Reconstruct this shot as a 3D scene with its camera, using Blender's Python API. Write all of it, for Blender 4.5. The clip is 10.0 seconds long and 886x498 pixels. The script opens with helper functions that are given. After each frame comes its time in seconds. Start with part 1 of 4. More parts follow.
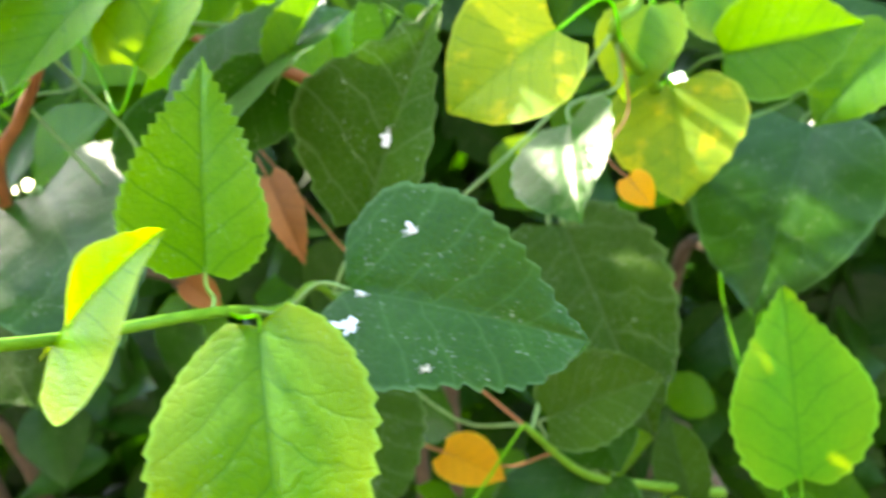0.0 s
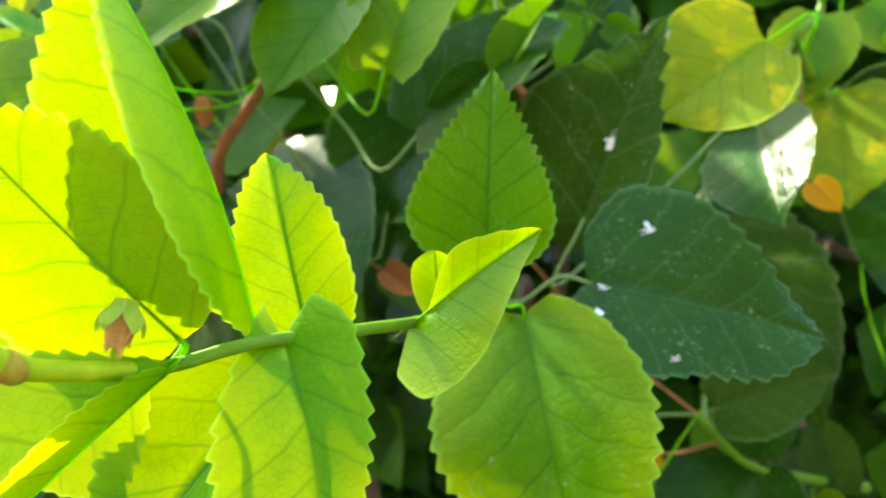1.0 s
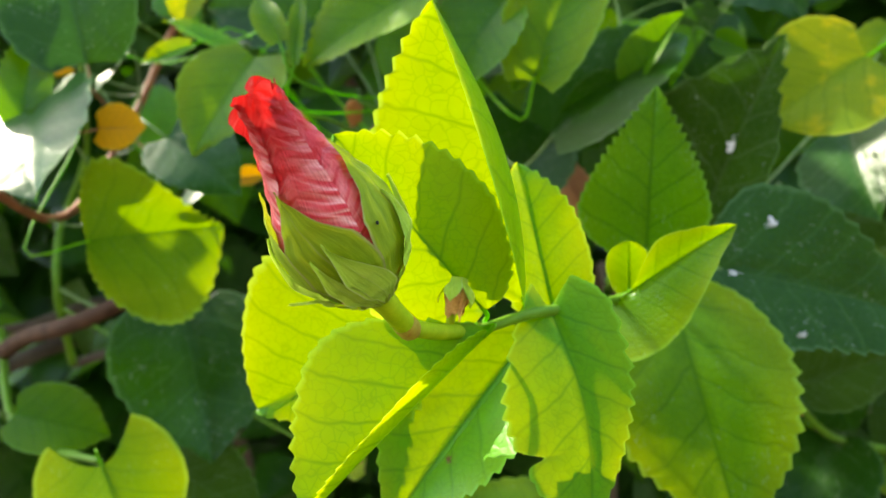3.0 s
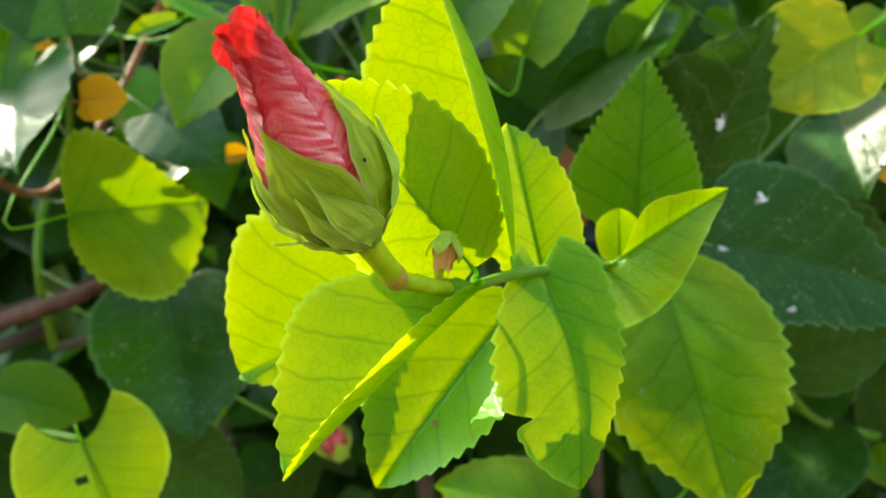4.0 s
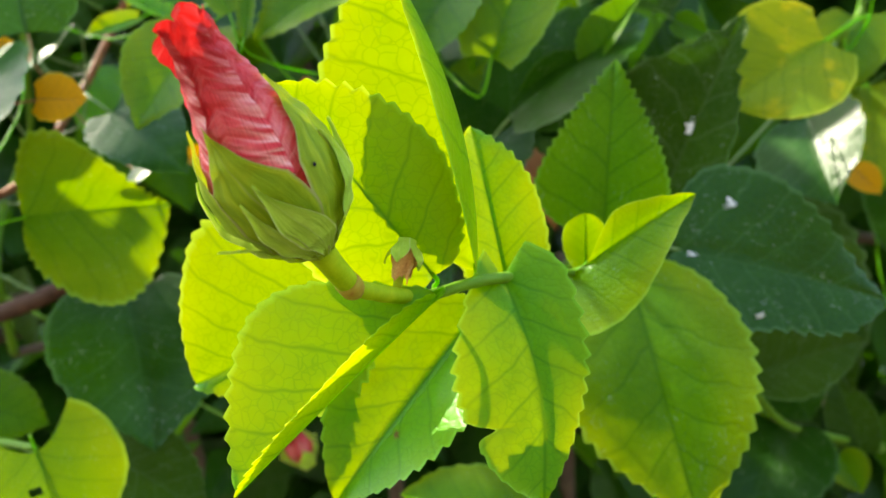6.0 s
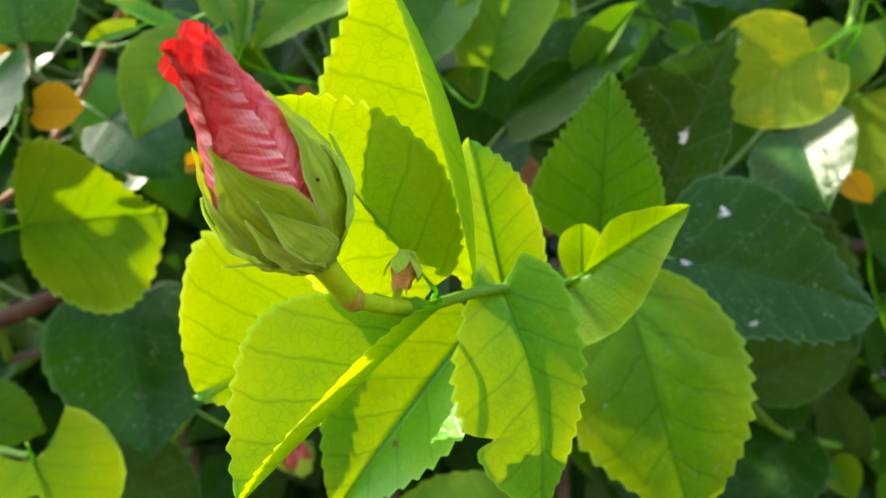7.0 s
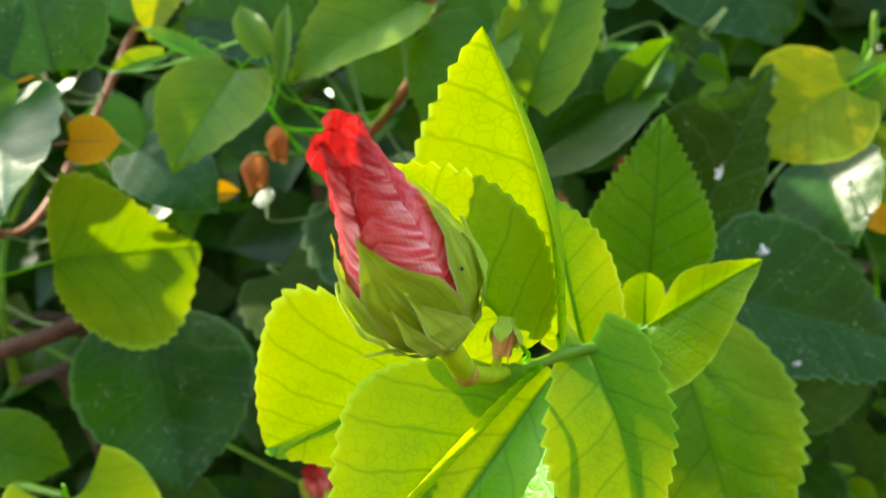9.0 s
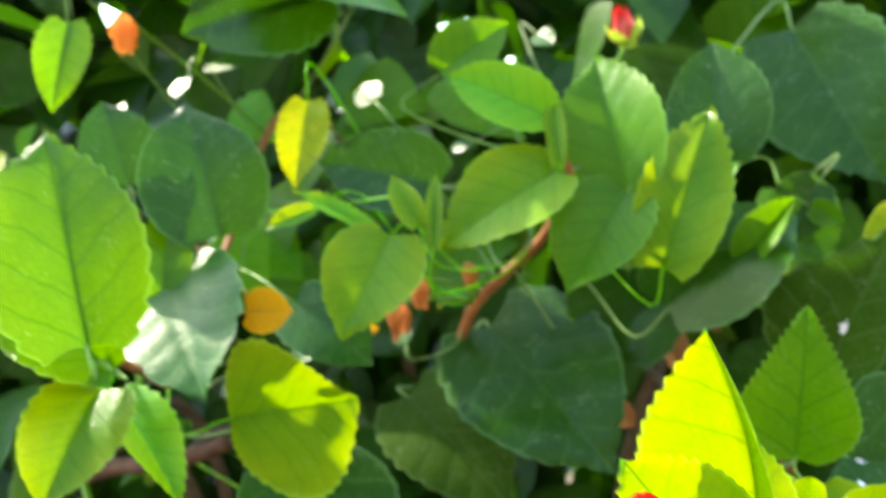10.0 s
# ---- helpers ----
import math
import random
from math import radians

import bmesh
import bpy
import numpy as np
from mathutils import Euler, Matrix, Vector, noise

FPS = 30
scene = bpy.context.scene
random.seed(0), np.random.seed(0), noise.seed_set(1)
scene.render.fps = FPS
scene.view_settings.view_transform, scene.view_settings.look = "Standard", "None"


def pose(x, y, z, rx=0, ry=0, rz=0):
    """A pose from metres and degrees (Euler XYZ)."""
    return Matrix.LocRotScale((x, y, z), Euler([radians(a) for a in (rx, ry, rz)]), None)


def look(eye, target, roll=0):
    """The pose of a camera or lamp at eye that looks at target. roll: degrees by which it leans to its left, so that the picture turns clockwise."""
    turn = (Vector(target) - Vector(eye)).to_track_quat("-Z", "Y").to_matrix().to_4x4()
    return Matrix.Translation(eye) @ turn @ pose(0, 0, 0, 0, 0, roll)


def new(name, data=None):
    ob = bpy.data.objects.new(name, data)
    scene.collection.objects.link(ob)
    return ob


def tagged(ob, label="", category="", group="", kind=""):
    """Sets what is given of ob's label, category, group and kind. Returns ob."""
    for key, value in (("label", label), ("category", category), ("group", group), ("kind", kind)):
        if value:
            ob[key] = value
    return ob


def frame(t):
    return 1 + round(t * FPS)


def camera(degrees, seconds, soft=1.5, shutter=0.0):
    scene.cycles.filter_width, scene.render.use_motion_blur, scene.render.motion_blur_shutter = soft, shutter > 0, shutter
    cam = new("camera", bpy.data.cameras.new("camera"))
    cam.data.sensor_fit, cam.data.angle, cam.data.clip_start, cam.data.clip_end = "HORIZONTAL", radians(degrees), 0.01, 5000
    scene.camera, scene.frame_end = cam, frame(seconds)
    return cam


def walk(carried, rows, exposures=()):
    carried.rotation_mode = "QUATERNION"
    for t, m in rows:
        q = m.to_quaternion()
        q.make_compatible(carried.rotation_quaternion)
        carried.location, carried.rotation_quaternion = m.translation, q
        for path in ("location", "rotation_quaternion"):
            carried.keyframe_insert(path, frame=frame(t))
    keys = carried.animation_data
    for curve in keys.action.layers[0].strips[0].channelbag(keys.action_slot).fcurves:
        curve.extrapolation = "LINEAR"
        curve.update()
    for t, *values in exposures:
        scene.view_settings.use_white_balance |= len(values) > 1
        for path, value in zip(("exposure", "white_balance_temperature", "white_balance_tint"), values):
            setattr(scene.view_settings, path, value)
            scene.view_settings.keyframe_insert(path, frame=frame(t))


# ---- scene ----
# camera: a phone held a hand's width from a hibiscus bud
cam = camera(55.2, 10.0, soft=1.5, shutter=0.3)
cam.data.dof.use_dof = True
cam.data.dof.focus_distance = 0.165
cam.data.dof.aperture_fstop = 19.0
PATH = [
    (0, (0.062, 0.053, 1.139), (-0.033, 2.04, 0.932), -6.7),
    (0.5, (0.013, 0.04, 1.156), (-0.089, 2.026, 0.951), -5.6),
    (1, (-0.005, 0.027, 1.151), (-0.192, 2.005, 0.927), -5.4),
    (1.5, (-0.025, 0.006, 1.156), (-0.225, 1.981, 0.919), -5.3),
    (2, (-0.043, -0.014, 1.166), (-0.256, 1.958, 0.907), -5.3),
    (2.5, (-0.057, -0.02, 1.164), (-0.271, 1.952, 0.907), -5.1),
    (3.8, (-0.058, -0.027, 1.158), (-0.247, 1.947, 0.899), -4.6),
    (4, (-0.059, -0.021, 1.152), (-0.237, 1.954, 0.893), -4.5),
    (4.5, (-0.051, -0.02, 1.151), (-0.213, 1.957, 0.896), -4.4),
    (5, (-0.05, -0.023, 1.154), (-0.204, 1.954, 0.895), -4.6),
    (5.5, (-0.055, -0.014, 1.152), (-0.191, 1.964, 0.89), -4.4),
    (7, (-0.057, -0.017, 1.154), (-0.16, 1.965, 0.905), -4.1),
    (7.5, (-0.066, -0.014, 1.164), (-0.163, 1.96, 0.859), -4.0),
    (8, (-0.075, -0.008, 1.157), (-0.154, 1.971, 0.878), -3.6),
    (8.5, (-0.081, -0.007, 1.164), (-0.136, 1.976, 0.904), -3.9),
    (9, (-0.084, -0.015, 1.17), (-0.123, 1.969, 0.92), -3.7),
    (9.5, (-0.095, -0.019, 1.191), (-0.135, 1.965, 0.945), -4.8),
    (10, (-0.127, -0.037, 1.243), (-0.25, 1.947, 1.021), -4.4),
]
walk(cam, [(t, look(eye, target, roll)) for t, eye, target, roll in PATH], [(0.0, 4.2, 7500, 3), (0.5, 3.8, 7500, 3), (1.0, 3.38, 7500, 3), (1.8, 3.05, 7500, 3), (2.5, 2.9, 7500, 3), (9.0, 2.88, 7500, 3), (10.0, 3.45, 7500, 3)])

# ---- daylight: high sun from behind the hedge, open sky ----
SUN_DIR = Vector((-0.56, 0.50, 0.66)).normalized()   # from the leaves towards the sun
world = bpy.data.worlds.new("sky")
scene.world = world
world.use_nodes = True
wn = world.node_tree
sky = wn.nodes.new("ShaderNodeTexSky")
sky.sky_type = 'NISHITA'
sky.sun_disc = False
sky.sun_elevation = math.asin(SUN_DIR.z)
sky.sun_rotation = math.atan2(SUN_DIR.x, SUN_DIR.y)
wn.nodes["Background"].inputs["Strength"].default_value = 0.15
wn.links.new(sky.outputs[0], wn.nodes["Background"].inputs["Color"])

sun_data = bpy.data.lights.new("sun", 'SUN')
sun_data.energy = 1.8
sun_data.angle = radians(0.6)
sun_data.color = (1.0, 0.95, 0.86)
sun = new("sun", sun_data)
sun.matrix_world = look(SUN_DIR * 20, (0, 0, 0))

# ---- materials ----
def nodes_of(name):
    m = bpy.data.materials.new(name)
    m.use_nodes = True
    nt = m.node_tree
    for n in list(nt.nodes):
        nt.nodes.remove(n)
    return m, nt


def add(nt, kind, **inputs):
    n = nt.nodes.new(kind)
    for k, v in inputs.items():
        n.inputs[k.replace("_", " ")].default_value = v
    return n


def math_node(nt, op, a, b=0.0, c=0.0, clamp=False):
    n = nt.nodes.new("ShaderNodeMath")
    n.operation, n.use_clamp = op, clamp
    for i, v in enumerate((a, b, c)):
        if isinstance(v, (int, float)):
            n.inputs[i].default_value = v
        else:
            nt.links.new(v, n.inputs[i])
    return n.outputs[0]


def mix_rgb(nt, fac, a, b, mode='MIX'):
    n = nt.nodes.new("ShaderNodeMix")
    n.data_type, n.blend_type = 'RGBA', mode
    for i, v in ((0, fac), (6, a), (7, b)):
        if isinstance(v, (int, float)):
            n.inputs[i].default_value = v
        elif isinstance(v, tuple):
            n.inputs[i].default_value = (*v, 1.0)
        else:
            nt.links.new(v, n.inputs[i])
    return n.outputs[2]


def ramp(nt, value, stops):
    n = nt.nodes.new("ShaderNodeValToRGB")
    while len(n.color_ramp.elements) < len(stops):
        n.color_ramp.elements.new(0.5)
    for e, (p, c) in zip(n.color_ramp.elements, stops):
        e.position, e.color = p, (*c, 1.0)
    nt.links.new(value, n.inputs[0])
    return n.outputs[0]


def leaf_material(name, dark, light, glow, thin, rough, vein_mix, vein_col, spots=0.0, spot_col=(0.3, 0.2, 0.02), coat=0.0, gloss=0.2, margin=0.0, dust=0.0, relief=0.28, wax=0.20):
    """A leaf: waxy surface over a translucent blade, with midrib, lateral veins and a fine net, from the blade's own UV (across, along)."""
    m, nt = nodes_of(name)
    uv = nt.nodes.new("ShaderNodeUVMap")
    sep = nt.nodes.new("ShaderNodeSeparateXYZ")
    nt.links.new(uv.outputs[0], sep.inputs[0])
    across = math_node(nt, 'ABSOLUTE', math_node(nt, 'SUBTRACT', sep.outputs[0], 0.5))
    along = sep.outputs[1]
    info = nt.nodes.new("ShaderNodeObjectInfo")
    geo = nt.nodes.new("ShaderNodeNewGeometry")
    rnd = math_node(nt, 'FRACT', math_node(nt, 'ADD', info.outputs["Random"], geo.outputs["Random Per Island"]))
    coords = nt.nodes.new("ShaderNodeTexCoord")

    def tex(scale, detail=3.0, rough_=0.55):
        n = add(nt, "ShaderNodeTexNoise", Scale=scale, Detail=detail, Roughness=rough_)
        nt.links.new(coords.outputs["Object"], n.inputs["Vector"])
        return n.outputs[0]
    broad, fine = tex(45.0), tex(420.0)
    # lateral veins leave the midrib at a slant and bend forward
    wob = math_node(nt, 'MULTIPLY', math_node(nt, 'SUBTRACT', broad, 0.5), 0.17)
    s = math_node(nt, 'SUBTRACT', along, math_node(nt, 'MULTIPLY', across, 0.95))
    s = math_node(nt, 'ADD', math_node(nt, 'ADD', s, math_node(nt, 'MULTIPLY', math_node(nt, 'POWER', across, 2.0), 0.7)), wob)
    side = math_node(nt, 'MULTIPLY', math_node(nt, 'GREATER_THAN', sep.outputs[0], 0.5), 0.045)
    s = math_node(nt, 'ADD', s, side)
    tri = math_node(nt, 'ABSOLUTE', math_node(nt, 'SUBTRACT', math_node(nt, 'FRACT', math_node(nt, 'MULTIPLY', math_node(nt, 'ADD', s, 1.02), 5.4)), 0.5))
    lat = math_node(nt, 'SUBTRACT', 1.0, math_node(nt, 'MULTIPLY', tri, 14.0), clamp=True)
    mid = math_node(nt, 'SUBTRACT', 1.15, math_node(nt, 'MULTIPLY', across, 105.0), clamp=True)
    vor = add(nt, "ShaderNodeTexVoronoi", Scale=22.0)
    vor.feature = 'DISTANCE_TO_EDGE'
    warp = nt.nodes.new("ShaderNodeVectorMath")
    warp.operation = 'ADD'
    wn_ = add(nt, "ShaderNodeTexNoise", Scale=14.0, Detail=1.0)
    nt.links.new(uv.outputs[0], wn_.inputs["Vector"])
    sc = nt.nodes.new("ShaderNodeVectorMath")
    sc.operation = 'SCALE'
    sc.inputs["Scale"].default_value = 0.06
    nt.links.new(wn_.outputs["Color"], sc.inputs[0])
    nt.links.new(uv.outputs[0], warp.inputs[0])
    nt.links.new(sc.outputs[0], warp.inputs[1])
    nt.links.new(warp.outputs[0], vor.inputs["Vector"])
    net = math_node(nt, 'SUBTRACT', 0.6, math_node(nt, 'MULTIPLY', vor.outputs["Distance"], 7.5), clamp=True)
    veins = math_node(nt, 'MAXIMUM', math_node(nt, 'MAXIMUM', math_node(nt, 'MULTIPLY', lat, 0.8), math_node(nt, 'MULTIPLY', mid, 0.7)), math_node(nt, 'MULTIPLY', net, 0.62))
    mixv = math_node(nt, 'ADD', math_node(nt, 'MULTIPLY', broad, 1.5), math_node(nt, 'SUBTRACT', math_node(nt, 'MULTIPLY', rnd, 0.5), 0.55), clamp=True)
    base = mix_rgb(nt, mixv, dark, light)
    base = mix_rgb(nt, math_node(nt, 'MULTIPLY', fine, 0.35), base, tuple(c * 0.6 for c in dark))
    trans = mix_rgb(nt, mixv, tuple(c * 0.8 for c in glow), glow)
    if spots:
        blot = tex(70.0, 4.0, 0.65)
        sm = math_node(nt, 'MULTIPLY', math_node(nt, 'SUBTRACT', blot, 1.0 - spots), 7.0, clamp=True)
        base = mix_rgb(nt, sm, base, spot_col)
        trans = mix_rgb(nt, sm, trans, spot_col)
    vf = math_node(nt, 'MULTIPLY', veins, vein_mix)
    base = mix_rgb(nt, vf, base, vein_col)
    trans = mix_rgb(nt, math_node(nt, 'MULTIPLY', veins, 0.85), trans, (glow[0] * 0.30, glow[1] * 0.50, glow[2]))
    at = nt.nodes.new("ShaderNodeAttribute")
    at.attribute_name = "rim"
    if margin:
        mg = math_node(nt, 'MULTIPLY', math_node(nt, 'MULTIPLY', math_node(nt, 'SUBTRACT', at.outputs["Fac"], 0.35), 1.6, clamp=True), math_node(nt, 'MULTIPLY', broad, 2.0 * margin), clamp=True)
        base = mix_rgb(nt, mg, base, (min(0.5, light[0] * 1.9 + 0.02), light[1] * 1.15, light[2]))
        trans = mix_rgb(nt, mg, trans, (min(0.6, glow[0] * 1.6), glow[1] * 1.1, glow[2]))
    if dust:
        grit = add(nt, "ShaderNodeTexNoise", Scale=1300.0, Detail=1.0)
        gm = nt.nodes.new("ShaderNodeMapping")
        gm.inputs["Scale"].default_value = (1.0, 0.35, 1.0)
        gm.inputs["Rotation"].default_value = (0.0, 0.0, 0.6)
        nt.links.new(coords.outputs["Object"], gm.inputs[0])
        nt.links.new(gm.outputs[0], grit.inputs["Vector"])
        patchy = math_node(nt, 'MULTIPLY', math_node(nt, 'SUBTRACT', tex(90.0, 2.0), 0.47), 6.0, clamp=True)
        gr = math_node(nt, 'MULTIPLY', math_node(nt, 'MULTIPLY', math_node(nt, 'SUBTRACT', grit.outputs[0], 0.64), 12.0, clamp=True), math_node(nt, 'MULTIPLY', patchy, dust))
        base = mix_rgb(nt, gr, base, (0.50, 0.55, 0.42))
    edge = math_node(nt, 'MULTIPLY', math_node(nt, 'SUBTRACT', at.outputs["Fac"], 0.93), 14.0, clamp=True)
    base = mix_rgb(nt, math_node(nt, 'MULTIPLY', edge, 0.6), base, tuple(min(0.8, c * 1.6 + 0.05) for c in light))
    trans = mix_rgb(nt, math_node(nt, 'MULTIPLY', edge, 0.5), trans, tuple(min(0.9, c * 1.3 + 0.05) for c in glow))
    bump = add(nt, "ShaderNodeBump", Strength=relief, Distance=0.0006)
    h = math_node(nt, 'ADD', math_node(nt, 'MULTIPLY', veins, -0.8), math_node(nt, 'MULTIPLY', fine, 0.14))
    h = math_node(nt, 'ADD', h, math_node(nt, 'MULTIPLY', math_node(nt, 'MINIMUM', vor.outputs["Distance"], 0.3), 1.6))
    nt.links.new(h, bump.inputs["Height"])
    pr = add(nt, "ShaderNodeBsdfPrincipled")
    nt.links.new(base, pr.inputs["Base Color"])
    nt.links.new(bump.outputs[0], pr.inputs["Normal"])
    nt.links.new(math_node(nt, 'ADD', rough, math_node(nt, 'MULTIPLY', broad, 0.16)), pr.inputs["Roughness"])
    pr.inputs["Specular IOR Level"].default_value = gloss
    pr.inputs["Coat Weight"].default_value = coat
    nt.links.new(bump.outputs[0], pr.inputs["Coat Normal"])
    pr.inputs["Coat Roughness"].default_value = wax
    tl = nt.nodes.new("ShaderNodeBsdfTranslucent")
    nt.links.new(trans, tl.inputs["Color"])
    mx = nt.nodes.new("ShaderNodeMixShader")
    mx.inputs[0].default_value = thin
    nt.links.new(pr.outputs[0], mx.inputs[1])
    nt.links.new(tl.outputs[0], mx.inputs[2])
    out = nt.nodes.new("ShaderNodeOutputMaterial")
    nt.links.new(mx.outputs[0], out.inputs["Surface"])
    return m


def tissue(name, stops, scale, rough, bump=0.3, thin=0.0, glow=(0.5, 0.5, 0.1), stretch=(1, 1, 1), sheen=0.0, hem=None):
    """Stems, sepals, petals: noise-mottled tissue with fine relief, partly translucent."""
    m, nt = nodes_of(name)
    coords = nt.nodes.new("ShaderNodeTexCoord")
    mp = nt.nodes.new("ShaderNodeMapping")
    mp.inputs["Scale"].default_value = stretch
    nt.links.new(coords.outputs["UV" if stretch != (1, 1, 1) else "Object"], mp.inputs[0])
    n1 = add(nt, "ShaderNodeTexNoise", Scale=scale, Detail=4.0, Roughness=0.6)
    n2 = add(nt, "ShaderNodeTexNoise", Scale=scale * 6, Detail=3.0)
    for n in (n1, n2):
        nt.links.new(mp.outputs[0], n.inputs["Vector"])
    val = math_node(nt, 'ADD', math_node(nt, 'MULTIPLY', n1.outputs[0], 0.8), math_node(nt, 'MULTIPLY', n2.outputs[0], 0.2))
    col = ramp(nt, val, stops)
    if hem:
        sp = nt.nodes.new("ShaderNodeSeparateXYZ")
        nt.links.new(coords.outputs["UV"], sp.inputs[0])
        off = math_node(nt, 'ABSOLUTE', math_node(nt, 'SUBTRACT', sp.outputs[0], 0.5))
        col = mix_rgb(nt, math_node(nt, 'MULTIPLY', math_node(nt, 'SUBTRACT', off, 0.455), 22.0, clamp=True), col, hem)
        keel = math_node(nt, 'SUBTRACT', 0.35, math_node(nt, 'MULTIPLY', off, 18.0), clamp=True)
        col = mix_rgb(nt, keel, col, hem)
    b = add(nt, "ShaderNodeBump", Strength=bump, Distance=0.0006)
    nt.links.new(val, b.inputs["Height"])
    pr = add(nt, "ShaderNodeBsdfPrincipled", Roughness=rough)
    pr.inputs["Specular IOR Level"].default_value = 0.14
    pr.inputs["Sheen Weight"].default_value = sheen
    nt.links.new(col, pr.inputs["Base Color"])
    nt.links.new(b.outputs[0], pr.inputs["Normal"])
    out = nt.nodes.new("ShaderNodeOutputMaterial")
    if thin:
        tl = nt.nodes.new("ShaderNodeBsdfTranslucent")
        nt.links.new(mix_rgb(nt, 0.6, col, glow), tl.inputs["Color"])
        mx = nt.nodes.new("ShaderNodeMixShader")
        mx.inputs[0].default_value = thin
        nt.links.new(pr.outputs[0], mx.inputs[1])
        nt.links.new(tl.outputs[0], mx.inputs[2])
        nt.links.new(mx.outputs[0], out.inputs["Surface"])
    else:
        nt.links.new(pr.outputs[0], out.inputs["Surface"])
    return m


LEAF = {
    "young": leaf_material("young_leaf", (0.060, 0.38, 0.003), (0.12, 0.47, 0.003), (0.285, 0.350, 0.002), 0.50, 0.36, 0.55, (0.030, 0.17, 0.003), coat=0.42, wax=0.34, gloss=0.10, margin=0.3, relief=0.18),
    "fresh": leaf_material("fresh_leaf", (0.052, 0.19, 0.002), (0.125, 0.29, 0.002), (0.25, 0.39, 0.002), 0.44, 0.36, 0.6, (0.028, 0.11, 0.002), coat=0.25, gloss=0.05, margin=0.4, dust=0.25),
    "mid": leaf_material("green_leaf", (0.030, 0.130, 0.002), (0.070, 0.205, 0.003), (0.18, 0.40, 0.002), 0.40, 0.34, 0.6, (0.014, 0.075, 0.003), coat=0.22, gloss=0.05, margin=0.15, dust=0.25),
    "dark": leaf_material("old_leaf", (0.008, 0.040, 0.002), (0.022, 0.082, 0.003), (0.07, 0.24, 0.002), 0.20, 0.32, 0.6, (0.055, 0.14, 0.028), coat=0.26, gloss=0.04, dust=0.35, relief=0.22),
    "glossy": leaf_material("glossy_leaf", (0.010, 0.055, 0.004), (0.024, 0.100, 0.006), (0.05, 0.22, 0.002), 0.15, 0.28, 0.6, (0.07, 0.17, 0.035), coat=0.28, gloss=0.05, dust=0.35, relief=0.16, wax=0.30),
    "olive": leaf_material("leaf_underside", (0.018, 0.050, 0.003), (0.038, 0.085, 0.004), (0.08, 0.22, 0.004), 0.22, 0.48, 0.6, (0.10, 0.16, 0.05), gloss=0.05, dust=0.3),
    "yellow": leaf_material("yellowing_leaf", (0.15, 0.29, 0.002), (0.36, 0.42, 0.002), (0.60, 0.60, 0.002), 0.42, 0.42, 0.5, (0.05, 0.16, 0.002), spots=0.46, spot_col=(0.64, 0.54, 0.002), dust=0.25),
    "orange": leaf_material("withered_leaf", (0.70, 0.30, 0.002), (0.85, 0.42, 0.002), (0.95, 0.45, 0.002), 0.45, 0.5, 0.3, (0.5, 0.22, 0.02)),
    "brown": leaf_material("dry_leaf", (0.28, 0.10, 0.03), (0.45, 0.18, 0.06), (0.6, 0.22, 0.05), 0.3, 0.65, 0.3, (0.2, 0.08, 0.03)),
}
RIB = {
    "young": tissue("young_rib", [(0.2, (0.14, 0.38, 0.01)), (0.8, (0.24, 0.46, 0.01))], 120, 0.45, thin=0.6, glow=(0.22, 0.75, 0.01)),
    "mid": tissue("green_rib", [(0.2, (0.08, 0.20, 0.03)), (0.8, (0.18, 0.30, 0.06))], 120, 0.45),
    "dark": tissue("pale_rib", [(0.2, (0.10, 0.19, 0.05)), (0.8, (0.20, 0.30, 0.10))], 120, 0.45),
    "brown": tissue("dry_rib", [(0.2, (0.20, 0.08, 0.03)), (0.8, (0.32, 0.14, 0.05))], 120, 0.6),
}
RIB.update(glossy=RIB["dark"], fresh=RIB["young"], yellow=RIB["young"], olive=RIB["dark"], orange=RIB["brown"])
M_STEM = tissue("green_stem", [(0.25, (0.07, 0.19, 0.01)), (0.75, (0.15, 0.30, 0.02))], 160, 0.45, thin=0.1)
M_TWIG = tissue("red_brown_twig", [(0.25, (0.16, 0.05, 0.02)), (0.7, (0.34, 0.13, 0.05))], 140, 0.6, 0.6)
M_BARK = tissue("bark", [(0.25, (0.07, 0.05, 0.035)), (0.75, (0.17, 0.12, 0.08))], 60, 0.85, 0.9)
M_WOOD = tissue("dark_brown_bark", [(0.25, (0.035, 0.018, 0.012)), (0.75, (0.12, 0.06, 0.035))], 90, 0.8, 0.9)
M_STAIN = tissue("dried_white_residue", [(0.3, (0.55, 0.58, 0.60)), (0.7, (0.85, 0.86, 0.88))], 500, 0.7)
M_SPOT = tissue("brown_spot", [(0.3, (0.10, 0.06, 0.02)), (0.7, (0.28, 0.18, 0.05))], 500, 0.8)
M_SEPAL = tissue("sepal", [(0.25, (0.11, 0.22, 0.008)), (0.5, (0.23, 0.37, 0.014)), (0.75, (0.48, 0.59, 0.03))], 4.0, 0.5, 0.9, thin=0.30, glow=(0.45, 0.52, 0.02), stretch=(2.2, 0.9, 1), sheen=0.01, hem=(0.36, 0.34, 0.16))
M_BRACT = tissue("bract", [(0.3, (0.29, 0.52, 0.03)), (0.7, (0.56, 0.74, 0.10))], 4.0, 0.5, 0.9, thin=0.32, glow=(0.40, 0.52, 0.04), stretch=(4, 1.5, 1), sheen=0.01, hem=(0.66, 0.74, 0.34))
M_PEDICEL = tissue("pedicel", [(0.3, (0.22, 0.36, 0.008)), (0.7, (0.44, 0.54, 0.02))], 200, 0.5, 0.4, thin=0.22, glow=(0.5, 0.65, 0.03))
